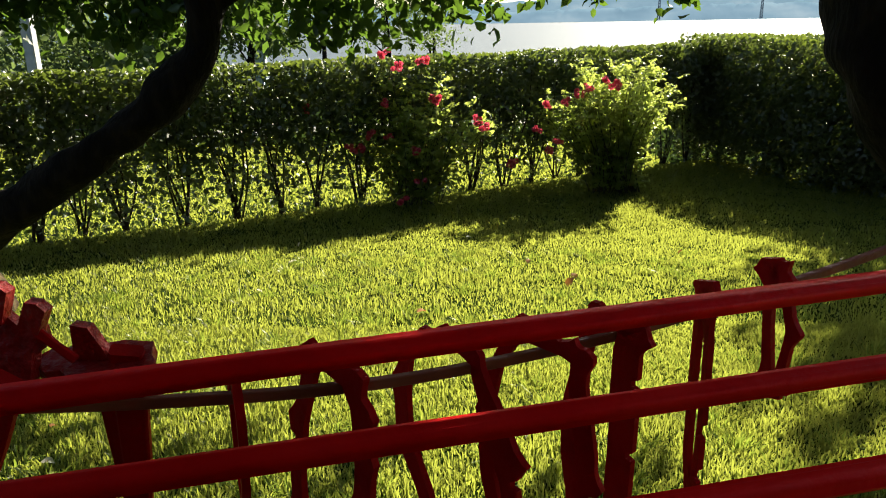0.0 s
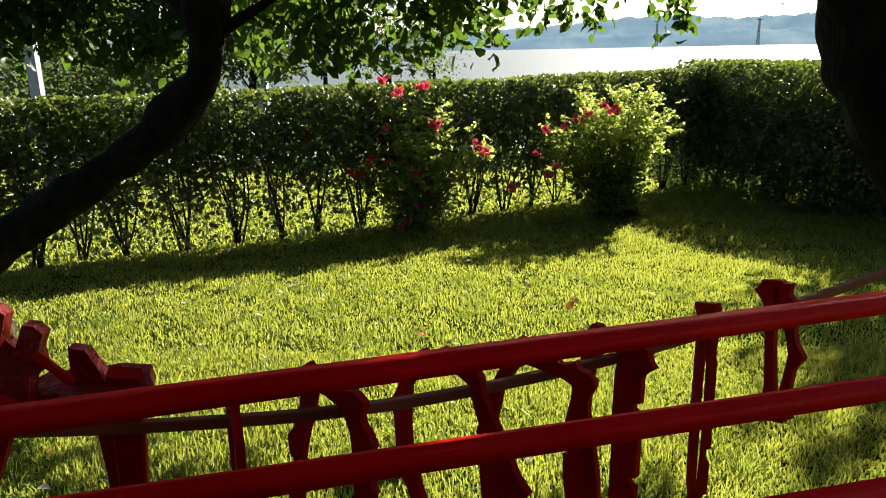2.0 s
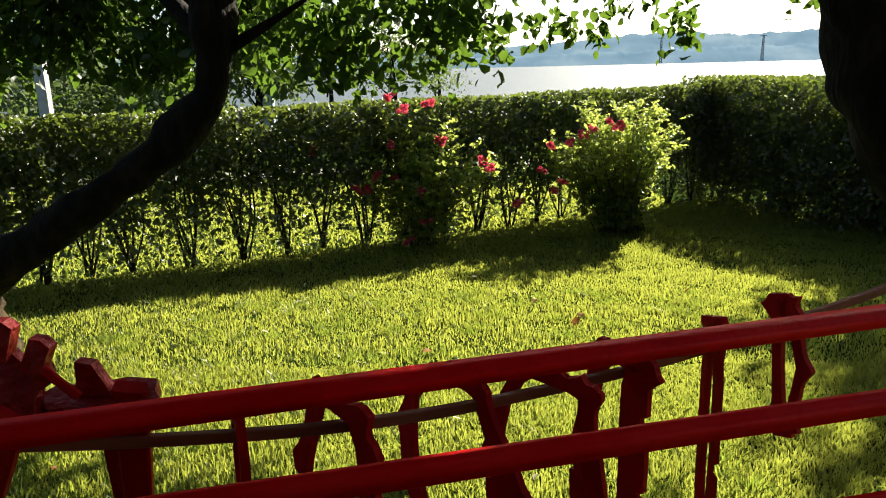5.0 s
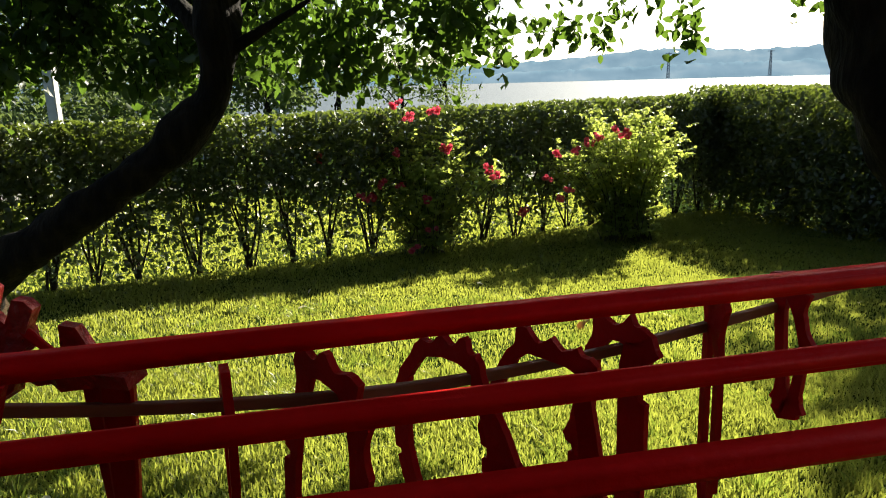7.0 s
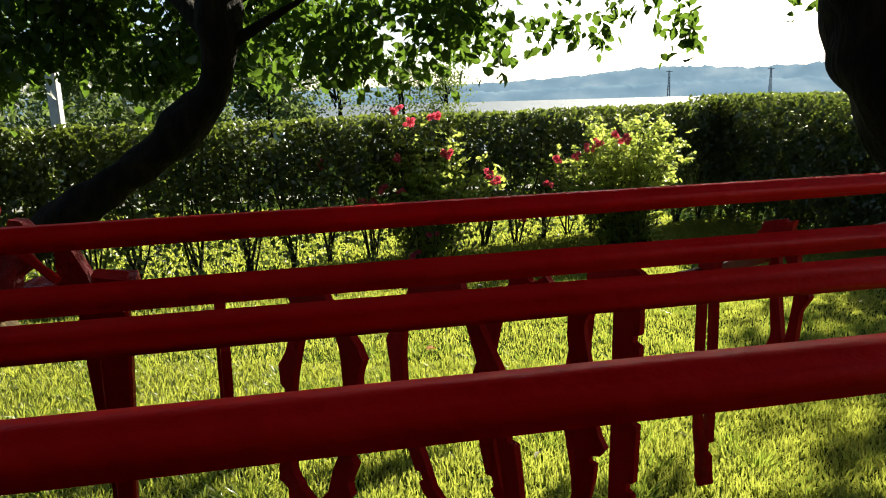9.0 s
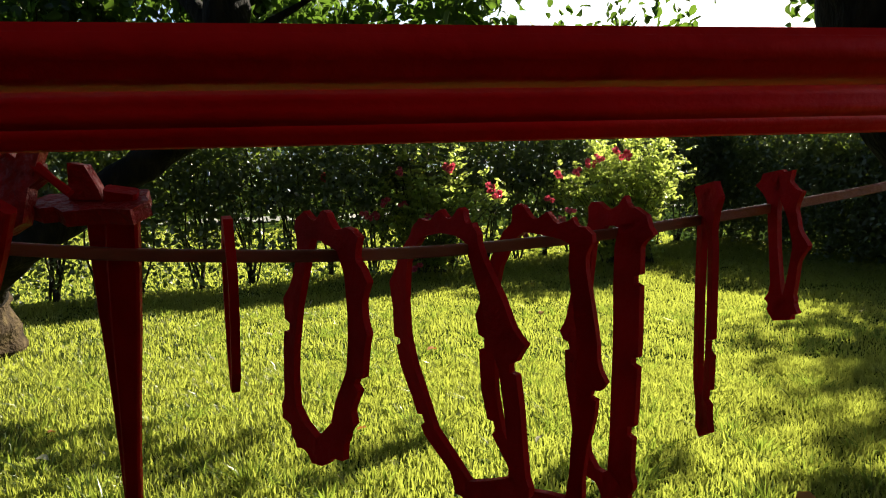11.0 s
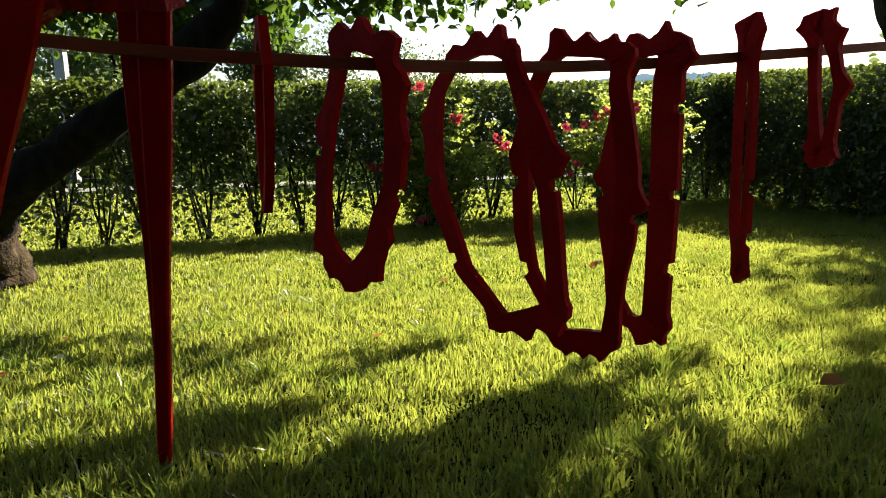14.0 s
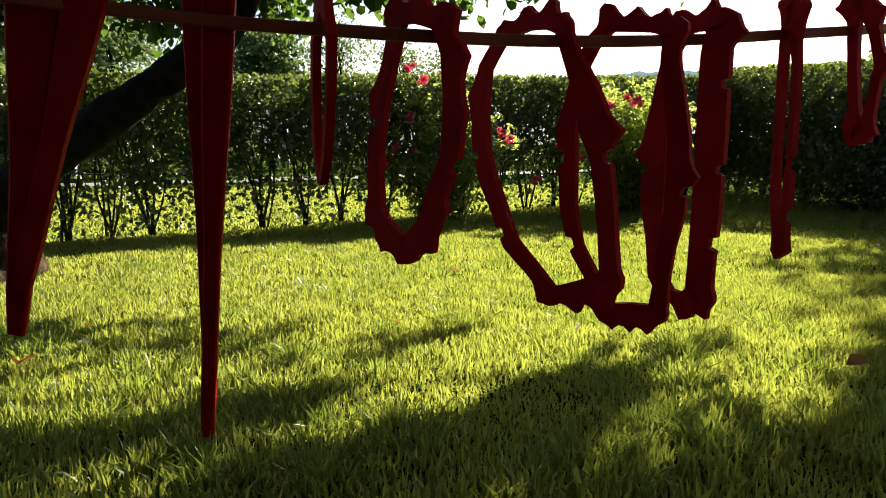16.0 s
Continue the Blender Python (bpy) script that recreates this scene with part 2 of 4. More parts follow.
def grass_mesh(name, count, region, height, seed, width=0.0035, keep=None):
    rng = np.random.default_rng(seed)
    x0, x1, y0, y1 = region
    x, y = rng.uniform(x0, x1, count), rng.uniform(y0, y1, count)
    if keep:
        ok = keep(x, y)
        x, y = x[ok], y[ok]
        count = len(x)
    clump = np.array([noise.noise((a * 2.2, b * 2.2, 3.1)) + 0.6 * noise.noise((a * 7, b * 7, 1.0)) for a, b in zip(x, y)])
    h = height * rng.uniform(0.45, 1.25, count) * (1 + 0.55 * clump)
    z = ground_z(x, y) - 0.006
    ang = rng.uniform(0, 2 * math.pi, count)
    lean, turn = rng.uniform(0.05, 0.7, count) ** 1.2, rng.uniform(0, 2 * math.pi, count)
    sx, sy = np.cos(ang), np.sin(ang)
    lx, ly = np.cos(turn) * lean * h, np.sin(turn) * lean * h
    w = width * rng.uniform(0.6, 1.4, count) * (1 + 0.12 * y)
    P = np.stack([x, y, z], 1)
    S = np.stack([sx * w, sy * w, 0 * w], 1)
    mid = P + np.stack([lx * 0.3, ly * 0.3, h * 0.55], 1)
    tip = P + np.stack([lx, ly, h * (1 - 0.35 * lean)], 1)
    v = np.stack([P - S, P + S, mid + S * 0.75, mid - S * 0.75, tip], 1).reshape(-1, 3)
    t = np.array([(0, 1, 2), (0, 2, 3), (3, 2, 4)])
    return tri_mesh(name, v, (t[None] + (np.arange(count) * 5)[:, None, None]).reshape(-1, 3))


HEDGE_A, HEDGE_B = (-6.5, 4.28), (4.3, 11.4)


def before_hedge(x, y):
    return (y < 8.6 + 0.66 * x) & (x < 4.0 + (11.6 - y) * 0.345)


def behind_hedge(x, y):
    return ~before_hedge(x, y)


tagged(link_mesh("lawn_grass", grass_mesh("lawn_grass", 170000, (-2.2, 2.4, 0.9, 3.6), 0.043, 11, 0.0027), M_GRASS), "short sunlit yellow-green lawn grass", "grass", kind="stuff")
tagged(link_mesh("lawn_grass", grass_mesh("lawn_grass", 330000, (-4.6, 5.4, 3.4, 11.0), 0.04, 12, 0.0026, before_hedge), M_GRASS), "short lawn grass running up to the hedge", "grass", kind="stuff")
tagged(link_mesh("lawn_grass", grass_mesh("lawn_grass", 26000, (-6.5, 6.5, -2.4, 1.0), 0.055, 14, 0.006), M_GRASS), "lawn grass in the shade of the trees", "grass", kind="stuff")
for x0, x1, sd in ((-7.0, -2.15, 15), (2.35, 6.0, 16)):
    tagged(link_mesh("lawn_grass", grass_mesh("lawn_grass", 26000, (x0, x1, 0.9, 3.7), 0.05, sd, 0.0045, before_hedge), M_GRASS), "lawn grass beside the trees", "grass", kind="stuff")
tagged(link_mesh("meadow_grass", grass_mesh("meadow_grass", 110000, (-9, 3.4, 4.0, 14), 0.05, 13, 0.005, behind_hedge), M_GRASS), "bright meadow grass behind the hedge", "grass", kind="stuff")


def tufts(name, count, region, seed):
    """Ranker tufts of longer blades that stand out of the mown grass."""
    rng = np.random.default_rng(seed)
    blades = 46
    x0, x1, y0, y1 = region
    cx, cy = rng.uniform(x0, x1, count), y0 + (y1 - y0) * rng.uniform(0, 1, count) ** 1.4
    x = np.repeat(cx, blades) + rng.normal(size=count * blades) * 0.035
    y = np.repeat(cy, blades) + rng.normal(size=count * blades) * 0.035
    n = len(x)
    h = rng.uniform(0.035, 0.075, n)
    out = np.stack([x - np.repeat(cx, blades), y - np.repeat(cy, blades)], 1) * 1.1 + rng.normal(size=(n, 2)) * 0.012
    ang = rng.uniform(0, math.pi, n)
    w = rng.uniform(0.0018, 0.004, n)
    P = np.stack([x, y, ground_z(x, y) - 0.006], 1)
    S = np.stack([np.cos(ang) * w, np.sin(ang) * w, 0 * w], 1)
    mid = P + np.stack([out[:, 0] * 0.3, out[:, 1] * 0.3, h * 0.6], 1)
    tip = P + np.stack([out[:, 0], out[:, 1], h], 1)
    v = np.stack([P - S, P + S, mid + S * 0.8, mid - S * 0.8, tip], 1).reshape(-1, 3)
    t = np.array([(0, 1, 2), (0, 2, 3), (3, 2, 4)])
    return tri_mesh(name, v, (t[None] + (np.arange(n) * 5)[:, None, None]).reshape(-1, 3))


tagged(link_mesh("grass_tufts", tufts("grass_tufts", 330, (-2.3, 2.6, 1.0, 5.5), 17), M_TUFT), "longer deep green grass tufts in the lawn", "grass", kind="stuff")


def gravel_path():
    """A pale path along the far side of the hedge."""
    v, q = [], []
    for i in range(61):
        t = i / 60
        cx, cy = -13 + 19 * t, 14.2 + 6.0 * t
        for k in (-1, 1):
            x, y = cx - 0.41 * k * 0.8, cy + 0.91 * k * 0.8
            v.append((x, y, float(ground_z(x, y)) + 0.03))
        if i:
            a = 2 * i
            q += [(a - 2, a - 1, a + 1), (a - 2, a + 1, a)]
    tagged(link_mesh("path", tri_mesh("path", v, q), M_GRAVEL), "pale gravel path behind the hedge", "path", kind="structure")


gravel_path()


# ---- plain wall added unseen behind the camera to block sky light ----
bm = bmesh.new()
block(bm, (15.8, 0.24, 5.4), pose(0, -2.62, 3.1))
tagged(part("sky_block_wall", bm, M_SKY_BLOCK), "added dark wall, unseen, that blocks sky light from behind", "wall", kind="structure")


# ---- hedges ----
def hedge(name, a, b, heights, depth, leaves, seed, label, bare=0.3, gaps=0.34, rise=0.62):
    """Clipped deciduous hedge from a to b: rows of bare fanned stems below, dense small leaves above."""
    rng = np.random.default_rng(seed)
    rnd = random.Random(seed)
    a, b = np.array(a, float), np.array(b, float)
    run = b - a
    length = np.linalg.norm(run)
    run /= length
    nor = np.array([-run[1], run[0]])
    thing = empty(name, (*a, float(ground_z(*a))))
    n, height = leaves, (heights[0] + heights[1]) / 2
    u = rng.uniform(0, length, n)
    v = rng.uniform(-0.5, 0.5, n)
    v = np.sign(v) * (np.abs(v) * 2) ** 0.6 * 0.5
    h = rng.uniform(0, 1, n) ** rise
    px, py = a[0] + run[0] * u + nor[0] * v * depth, a[1] + run[1] * u + nor[1] * v * depth
    bumpy = np.array([noise.noise((q * 2.1, s * 4, r * 3 + seed)) for q, s, r in zip(u, v, h)])
    dense = np.array([noise.noise((q * 5.5, s * 3, r * 6 - seed)) for q, s, r in zip(u, v, h)])
    gz = ground_z(px, py)
    pz = gz + h * (heights[0] + (heights[1] - heights[0]) * u / length + 0.035 * np.array([noise.noise((q * 3, s * 4, seed)) for q, s in zip(u, v)]))
    px, py = px + nor[0] * bumpy * 0.07, py + nor[1] * bumpy * 0.07
    keep = (rng.uniform(0, 1, n) < np.clip((h - 0.05) / bare, 0.4, 1.0)) & (dense > -gaps - 0.1 * (h > 0.6) - 0.2 * (h > 0.93)) & ~((h < bare + 0.15) & (dense < -0.14))
    c = np.stack([px, py, pz], 1)[keep]
    link_mesh("foliage", leaf_cloud("foliage", c, 0.064, 0.35, 0.62, 0.3, rng=rng), M_HEDGE, thing, "small dark green hedge leaves")
    k = 0.0
    while k < length:
        foot = a + run * k + nor * rnd.uniform(-0.06, 0.06)
        for _ in range(rnd.randint(4, 7)):
            bm = bmesh.new()
            top = foot + run * rnd.uniform(-0.3, 0.3) + nor * rnd.uniform(-0.2, 0.2)
            z0 = float(ground_z(*foot)) - 0.02
            zt = z0 + height * rnd.uniform(0.75, 0.93)
            bend = rnd.uniform(-0.05, 0.05)
            st = foot + run * rnd.uniform(-0.05, 0.05)
            ctrl = [(*st, z0), (*(st * 0.55 + top * 0.45 + run * bend), z0 + height * 0.3), (*(st * 0.2 + top * 0.8 - run * bend), z0 + height * 0.6), (*top, zt)]
            line = smooth_line(ctrl, 4)
            r0 = rnd.uniform(0.010, 0.018)
            tube(bm, line, [r0 * (1 - 0.7 * i / len(line)) for i in range(len(line))], 5, 0.2)
            for _ in range(3):
                i = rnd.randint(3, len(line) - 2)
                p = Vector(line[i])
                q = p + Vector((rnd.uniform(-0.16, 0.16), rnd.uniform(-0.14, 0.14), rnd.uniform(0.1, 0.25)))
                tube(bm, [p, (p + q) / 2 + Vector((0.01, 0, 0.015)), q], [0.004, 0.003, 0.002], 4)
            part("stem", bm, M_STEM, thing, smooth=True)
        k += rnd.uniform(0.36, 0.56)
    return tagged(thing, label, "hedge")


hedge("hedge", HEDGE_A, HEDGE_B, (1.38, 1.80), 0.6, 92000, 3, "clipped dark green hedge with bare lower stems, backlit", 0.42, 0.3, 0.72)
hedge("hedge", (4.05, 11.6), (6.5, 4.5), (1.90, 1.54), 1.1, 90000, 5, "taller dense dark green hedge along the shaded lawn edge", 0.02, 0.85, 1.0)


# ---- rose bushes ----
def blossom(bm, c, r, rnd):
    """A loose double flower: two whorls of cupped petals."""
    face = Vector((rnd.uniform(-0.6, 0.6), -1, rnd.uniform(-0.1, 0.9))).normalized()
    rot = face.to_track_quat("Z", "Y").to_matrix()
    for whorl, count in ((1.0, 7), (0.6, 5)):
        for i in range(count):
            g = 2 * math.pi * (i + rnd.random() * 0.4) / count
            out = Vector((math.cos(g), math.sin(g), 0))
            sid = Vector((-math.sin(g), math.cos(g), 0))
            lift = (0.25 if whorl == 1 else 0.6) * r
            pts = [out * 0.1 * r, out * 0.6 * r * whorl + sid * 0.38 * r * whorl + Vector((0, 0, lift)), out * r * whorl + Vector((0, 0, lift * 1.3)), out * 0.6 * r * whorl - sid * 0.38 * r * whorl + Vector((0, 0, lift))]
            vs = [bm.verts.new(Vector(c) + rot @ p) for p in pts]
            bm.faces.new((vs[0], vs[1], vs[2])), bm.faces.new((vs[0], vs[2], vs[3]))


def rose_bush(foot, reach, height, canes, leaves_each, flowers, seed, label):
    rnd, rng = random.Random(seed), np.random.default_rng(seed)
    z0 = float(ground_z(*foot))
    thing = empty("rose_bush", (*foot, z0))
    spots, dirs = [], []
    for _ in range(canes):
        g, out = rnd.uniform(0, 2 * math.pi), rnd.uniform(0.1, 1.0) ** 0.7
        end = Vector((foot[0] + math.cos(g) * reach[0] * out, foot[1] + math.sin(g) * reach[1] * out, z0 + height * rnd.uniform(0.62, 1.0) * (1 - 0.38 * out ** 2)))
        mid = Vector((foot[0] * 0.45 + end.x * 0.55, foot[1] * 0.45 + end.y * 0.55, z0 + (end.z - z0) * 0.55))
        line = smooth_line([(foot[0] + rnd.uniform(-0.3, 0.3), foot[1] + rnd.uniform(-0.15, 0.15), z0 - 0.02), mid, end], 7)
        bm = bmesh.new()
        tube(bm, line, [0.007 * (1 - 0.75 * i / len(line)) for i in range(len(line))], 5)
        part("cane", bm, M_CANE, thing, smooth=True)
        for _ in range(leaves_each):
            i = rnd.uniform(0.03, 0.999) ** 0.85 * (len(line) - 1)
            p = line[int(i)] * (1 - i % 1) + line[min(int(i) + 1, len(line) - 1)] * (i % 1)
            axis = np.array([rnd.uniform(-1, 1), rnd.uniform(-1, 1), rnd.uniform(-0.1, 0.7)])
            axis /= np.linalg.norm(axis)
            side = np.cross(axis, (0, 0, 1.0))
            for k in range(7):
                spots.append(p + axis * (0.035 + 0.019 * k) + side * (0.019 if k % 2 else -0.019) * (k < 6))
                dirs.append(axis * 0.5 + side * (1 if k % 2 else -1) * (k < 6))
    link_mesh("foliage", leaf_cloud("foliage", spots, 0.06, 0.7, 0.55, 0.2, rng=rng, axis=np.array(dirs)), M_ROSE, thing, "light green backlit rose leaves")
    for c in flowers:
        bm = bmesh.new()
        for _ in range(rnd.randint(3, 6)):
            blossom(bm, Vector(c) + Vector((rnd.uniform(-0.05, 0.05), rnd.uniform(-0.04, 0.04), rnd.uniform(-0.04, 0.04))), rnd.uniform(0.026, 0.042), rnd)
        part("blossom", bm, M_PETAL, thing, "crimson-pink rose blossoms")
    return tagged(thing, label, "rose bush", "rose bushes before the hedge")


rose_bush((-0.31, 7.85), (0.95, 0.45), 1.66, 44, 22,
          [(-0.58, 7.55, 1.26), (-0.19, 7.55, 1.20), (-0.45, 7.55, 1.15), (-0.57, 7.55, 0.78), (-0.86, 7.55, 0.30), (-0.55, 7.55, 0.43), (-0.29, 7.55, 0.26), (-0.24, 7.55, -0.04), (-0.44, 7.55, -0.26), (0.37, 7.55, 0.59), (0.43, 7.55, 0.50), (-0.76, 7.55, 0.46), (-0.96, 7.55, 0.32), (-1.43, 7.55, 0.72), (-0.07, 7.55, 0.80)], 21,
          "rose bush with scattered crimson blossoms before the hedge")
rose_bush((2.02, 8.45), (0.95, 0.6), 1.80, 70, 25,
          [(1.50, 8.05, 0.79), (1.78, 8.05, 0.95), (1.60, 8.05, 0.85), (1.29, 8.05, 0.25), (1.21, 8.05, 0.19), (1.14, 8.05, 0.67), (0.77, 8.05, 0.03), (1.05, 8.05, 0.38), (1.35, 8.05, 0.71), (1.90, 8.05, 0.89)], 22,
          "dense light green rose bush glowing in backlight")


# ---- apple trees ----
def tree_leaves(spots, spread, per, rng, lower=None):
    c = np.repeat(np.asarray(spots, float), per, 0)
    c = c + rng.normal(size=c.shape) * np.array(spread)
    return c if lower is None else c[c[:, 2] > lower]


def apple_tree(trunk, limbs, clumps, seed, label, spread=(0.14, 0.14, 0.11), per=70, size=0.102, sprays=(), near=(), boughs=(), high=()):
    rng = np.random.default_rng(seed)
    thing = empty("apple_tree", (trunk[0][0], trunk[0][1], float(ground_z(*trunk[0][:2]))))
    line = smooth_line(trunk, 9)
    bm = bmesh.new()
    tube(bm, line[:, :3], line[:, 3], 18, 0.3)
    part("trunk", bm, M_SHADE_BARK, thing, "dark leaning trunk", True)
    low = line[:18].copy()
    low[:, 3] *= 1.05
    bm = bmesh.new()
    tube(bm, low[:, :3], low[:, 3], 14, 0.5)
    part("trunk_foot", bm, M_MOSS_BARK, thing, "rough mossy brown bark", True)
    for limb in limbs:
        row = smooth_line(limb, 6)
        bm = bmesh.new()
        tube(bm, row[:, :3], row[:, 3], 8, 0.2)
        part("limb", bm, M_SHADE_BARK, thing, smooth=True)
    c = tree_leaves(clumps, spread, per, rng)
    if sprays:
        hang = tree_leaves(sprays, (0.045, 0.05, 0.045), 4, rng)
        tagged(link_mesh("hanging_spray", leaf_cloud("hanging_spray", hang, 0.09, 0.2, 0.58, 0.35, 1.1, rng), M_APPLE, thing, "hanging sprays of larger leaves"), kind="stuff")
    # boughs out of view, there for the shade they throw
    if boughs:
        shade = tree_leaves(boughs, (0.05, 0.05, 0.04), 30, rng)
        tagged(link_mesh("shade_bough", leaf_cloud("shade_bough", shade, 0.08, 0.5, 0.6, 0.3, 0.3, rng), M_APPLE, thing, "unseen leafy boughs placed to shade the lawn"), kind="stuff")
    # unseen crown added far overhead to dim the sky light on the lawn
    if high:
        top = tree_leaves(high, (0.3, 0.3, 0.2), 20, rng)
        tagged(link_mesh("sky_block_crown", leaf_cloud("sky_block_crown", top, 0.22, 0.8, 0.6, 0.3, 0.3, rng), M_APPLE, thing, "dense crown added out of view to block sky light"), kind="stuff")
    if near:
        low = tree_leaves(near, (0.12, 0.12, 0.10), per + 8, rng)
        tagged(link_mesh("low_bough", leaf_cloud("low_bough", low, 0.09, 0.3, 0.6, 0.3, 0.8, rng), M_APPLE, thing, "low hanging leafy boughs"), kind="stuff")
    link_mesh("crown", leaf_cloud("crown", c, size, 0.3, 0.6, 0.3, 0.8, rng), M_APPLE, thing, "large dark green leaves lit from behind")
    bm = bmesh.new()
    rnd = random.Random(seed)
    for p in clumps:
        p = Vector(p)
        for _ in range(2):
            q = p + Vector((rnd.uniform(-0.25, 0.25), rnd.uniform(-0.2, 0.2), rnd.uniform(0.05, 0.4)))
            tube(bm, [p - Vector((0, 0, 0.12)), (p + q) / 2 + Vector((0.02, 0.01, 0)), q], [0.002, 0.004, 0.006], 4)
    tagged(part("twig", bm, M_SHADE_BARK, thing), kind="stuff")
    return tagged(thing, label, "tree")


rt = random.Random(8)
left_clumps, near_clumps = [], []
for _ in range(150):
    x = -4.4 + 4.7 * rt.random() ** 1.15
    low = 1.45 + 0.09 * math.sin(x * 4.4) + 0.05 * math.sin(x * 13) + (0.06 if x > -0.3 else 0)
    y, z = rt.uniform(4.35, 5.0), low + 0.08 + 0.42 * rt.random() ** 1.2
    if x > -0.9 and rt.random() < 0.4:
        continue
    if x < -1.1:
        left_clumps.append((x * 1.22, y * 1.22, z * 1.1 - 0.1))
    else:
        near_clumps.append((0.16 + (x - 0.16) * 0.9, y * 0.9, 1.50 + (z - 1.45) * 0.9))
for _ in range(55):
    x = rt.uniform(-5.4, -1.2)
    left_clumps.append((x, rt.uniform(5.5, 6.3), 1.86 + 0.1 * math.sin(x * 3.1) + 0.6 * rt.random()))
# clumps added out of view to keep the sun off the bench
for _ in range(130):
    left_clumps.append((rt.uniform(0.0, 3.6), rt.uniform(2.6, 4.2), rt.uniform(3.0, 3.9)))
# clumps added unseen overhead to cut sky light on bench and sculpture
for _ in range(330):
    left_clumps.append((rt.uniform(-3.6, 4.2), rt.uniform(-2.0, 3.2), rt.uniform(3.0, 4.2)))
# thick crown added out of view towards the sun, to shade the leaves below
for _ in range(150):
    x = rt.uniform(-5.2, -0.9)
    left_clumps.append((x, rt.uniform(5.2, 6.4), rt.uniform(2.1, 3.3)))
# crown added out of view between sun and sculpture, to keep it shaded
for _ in range(150):
    left_clumps.append((rt.uniform(1.2, 3.7), rt.uniform(4.3, 5.6), rt.uniform(2.75, 3.25)))
# added above the view: cuts sky light without shading the lawn from the sun
sky_block_clumps = [(rt.uniform(-5.0, 6.5), rt.uniform(-0.5, 8.5), rt.uniform(4.9, 5.8)) for _ in range(330)]
# low boughs, unseen: three leafy branches set to shade the near lawn
bough_spots = []
BOUGHS = [((0.92, 4.42), (1.44, 4.65), (1.70, 4.90), 0.05, 40), ((1.74, 4.30), (2.10, 4.58), (2.48, 5.02), 0.10, 60), ((2.98, 4.45), (3.12, 4.75), (3.45, 5.35), 0.12, 50)]
for a, b, c, wide, n in BOUGHS:
    for i in range(n):
        t = i / (n - 1)
        p, q = ((a, b), (b, c))[t > 0.5]
        u = 2 * t - (t > 0.5)
        bough_spots.append((p[0] + (q[0] - p[0]) * u + rt.uniform(-wide, wide), p[1] + (q[1] - p[1]) * u + rt.uniform(-wide, wide), rt.uniform(2.10, 2.16)))
sprays = []
for sx, sz, k in ((0.05, 1.55, 7), (0.16, 1.58, 7), (0.27, 1.66, 5), (0.38, 1.52, 8), (0.62, 1.62, 7), (0.74, 1.70, 5), (0.88, 1.70, 6), (1.08, 1.66, 8), (1.18, 1.72, 5), (1.40, 1.80, 4), (1.56, 1.66, 6), (1.66, 1.60, 9), (2.40, 1.84, 7), (2.54, 1.82, 6), (2.66, 1.72, 7)):
    for _ in range(k):
        sprays.append((sx + rt.uniform(-0.05, 0.05), 5.05 + rt.uniform(-0.08, 0.08), sz + rt.random() * 0.3))
apple_tree([(-2.84, 3.82, -0.12, 0.32), (-2.78, 3.82, 0.14, 0.23), (-2.64, 3.76, 0.38, 0.165), (-2.26, 3.62, 0.62, 0.115), (-1.99, 3.6, 0.79, 0.108), (-1.635, 3.6, 0.99, 0.095), (-1.40, 3.6, 1.15, 0.09), (-1.27, 3.6, 1.27, 0.11), (-1.13, 3.6, 1.40, 0.086), (-1.07, 3.6, 1.54, 0.08), (-1.05, 3.62, 1.70, 0.11), (-1.06, 3.66, 1.85, 0.12), (-1.02, 3.75, 2.05, 0.09), (-0.9, 4.1, 2.5, 0.06)],
           [[(-1.08, 3.72, 1.95, 0.06), (-0.5, 4.2, 2.25, 0.045), (0.3, 4.8, 2.25, 0.03), (1.4, 5.05, 2.2, 0.018), (2.6, 5.1, 2.1, 0.008)],
            [(-1.10, 3.65, 1.72, 0.055), (-1.6, 4.0, 2.1, 0.04), (-2.4, 4.4, 2.2, 0.025), (-3.4, 4.7, 2.1, 0.01)],
            [(-0.92, 3.8, 2.3, 0.05), (-1.3, 4.2, 2.8, 0.03), (-1.8, 4.5, 3.1, 0.012)],
            [(-1.11, 3.64, 1.62, 0.045), (-0.92, 3.6, 1.70, 0.03), (-0.6, 3.7, 1.9, 0.012)]],
           left_clumps, 31, "leaning apple tree with dark trunk and hanging leafy branches", per=40, sprays=sprays, near=near_clumps, boughs=bough_spots, high=sky_block_clumps)
right_clumps = [(rt.uniform(1.7, 4.2), rt.uniform(2.4, 4.0), rt.uniform(2.7, 3.8)) for _ in range(80)]
apple_tree([(2.45, 2.58, 0.02, 0.26), (2.35, 2.6, 0.35, 0.2), (2.12, 2.63, 0.85, 0.17), (1.82, 2.67, 1.22, 0.16), (1.70, 2.70, 1.42, 0.16), (1.66, 2.74, 1.62, 0.16), (1.63, 2.8, 1.95, 0.15), (1.75, 2.9, 2.5, 0.12), (2.0, 3.0, 3.1, 0.08)],
           [[(1.7, 2.85, 2.3, 0.07), (2.3, 3.3, 2.7, 0.04), (3.2, 3.8, 2.9, 0.015)], [(1.85, 2.95, 2.8, 0.06), (2.6, 3.4, 3.2, 0.03), (3.4, 3.9, 3.4, 0.012)]],
           right_clumps, 32, "thick dark apple tree trunk leaning beside the lawn", per=50)


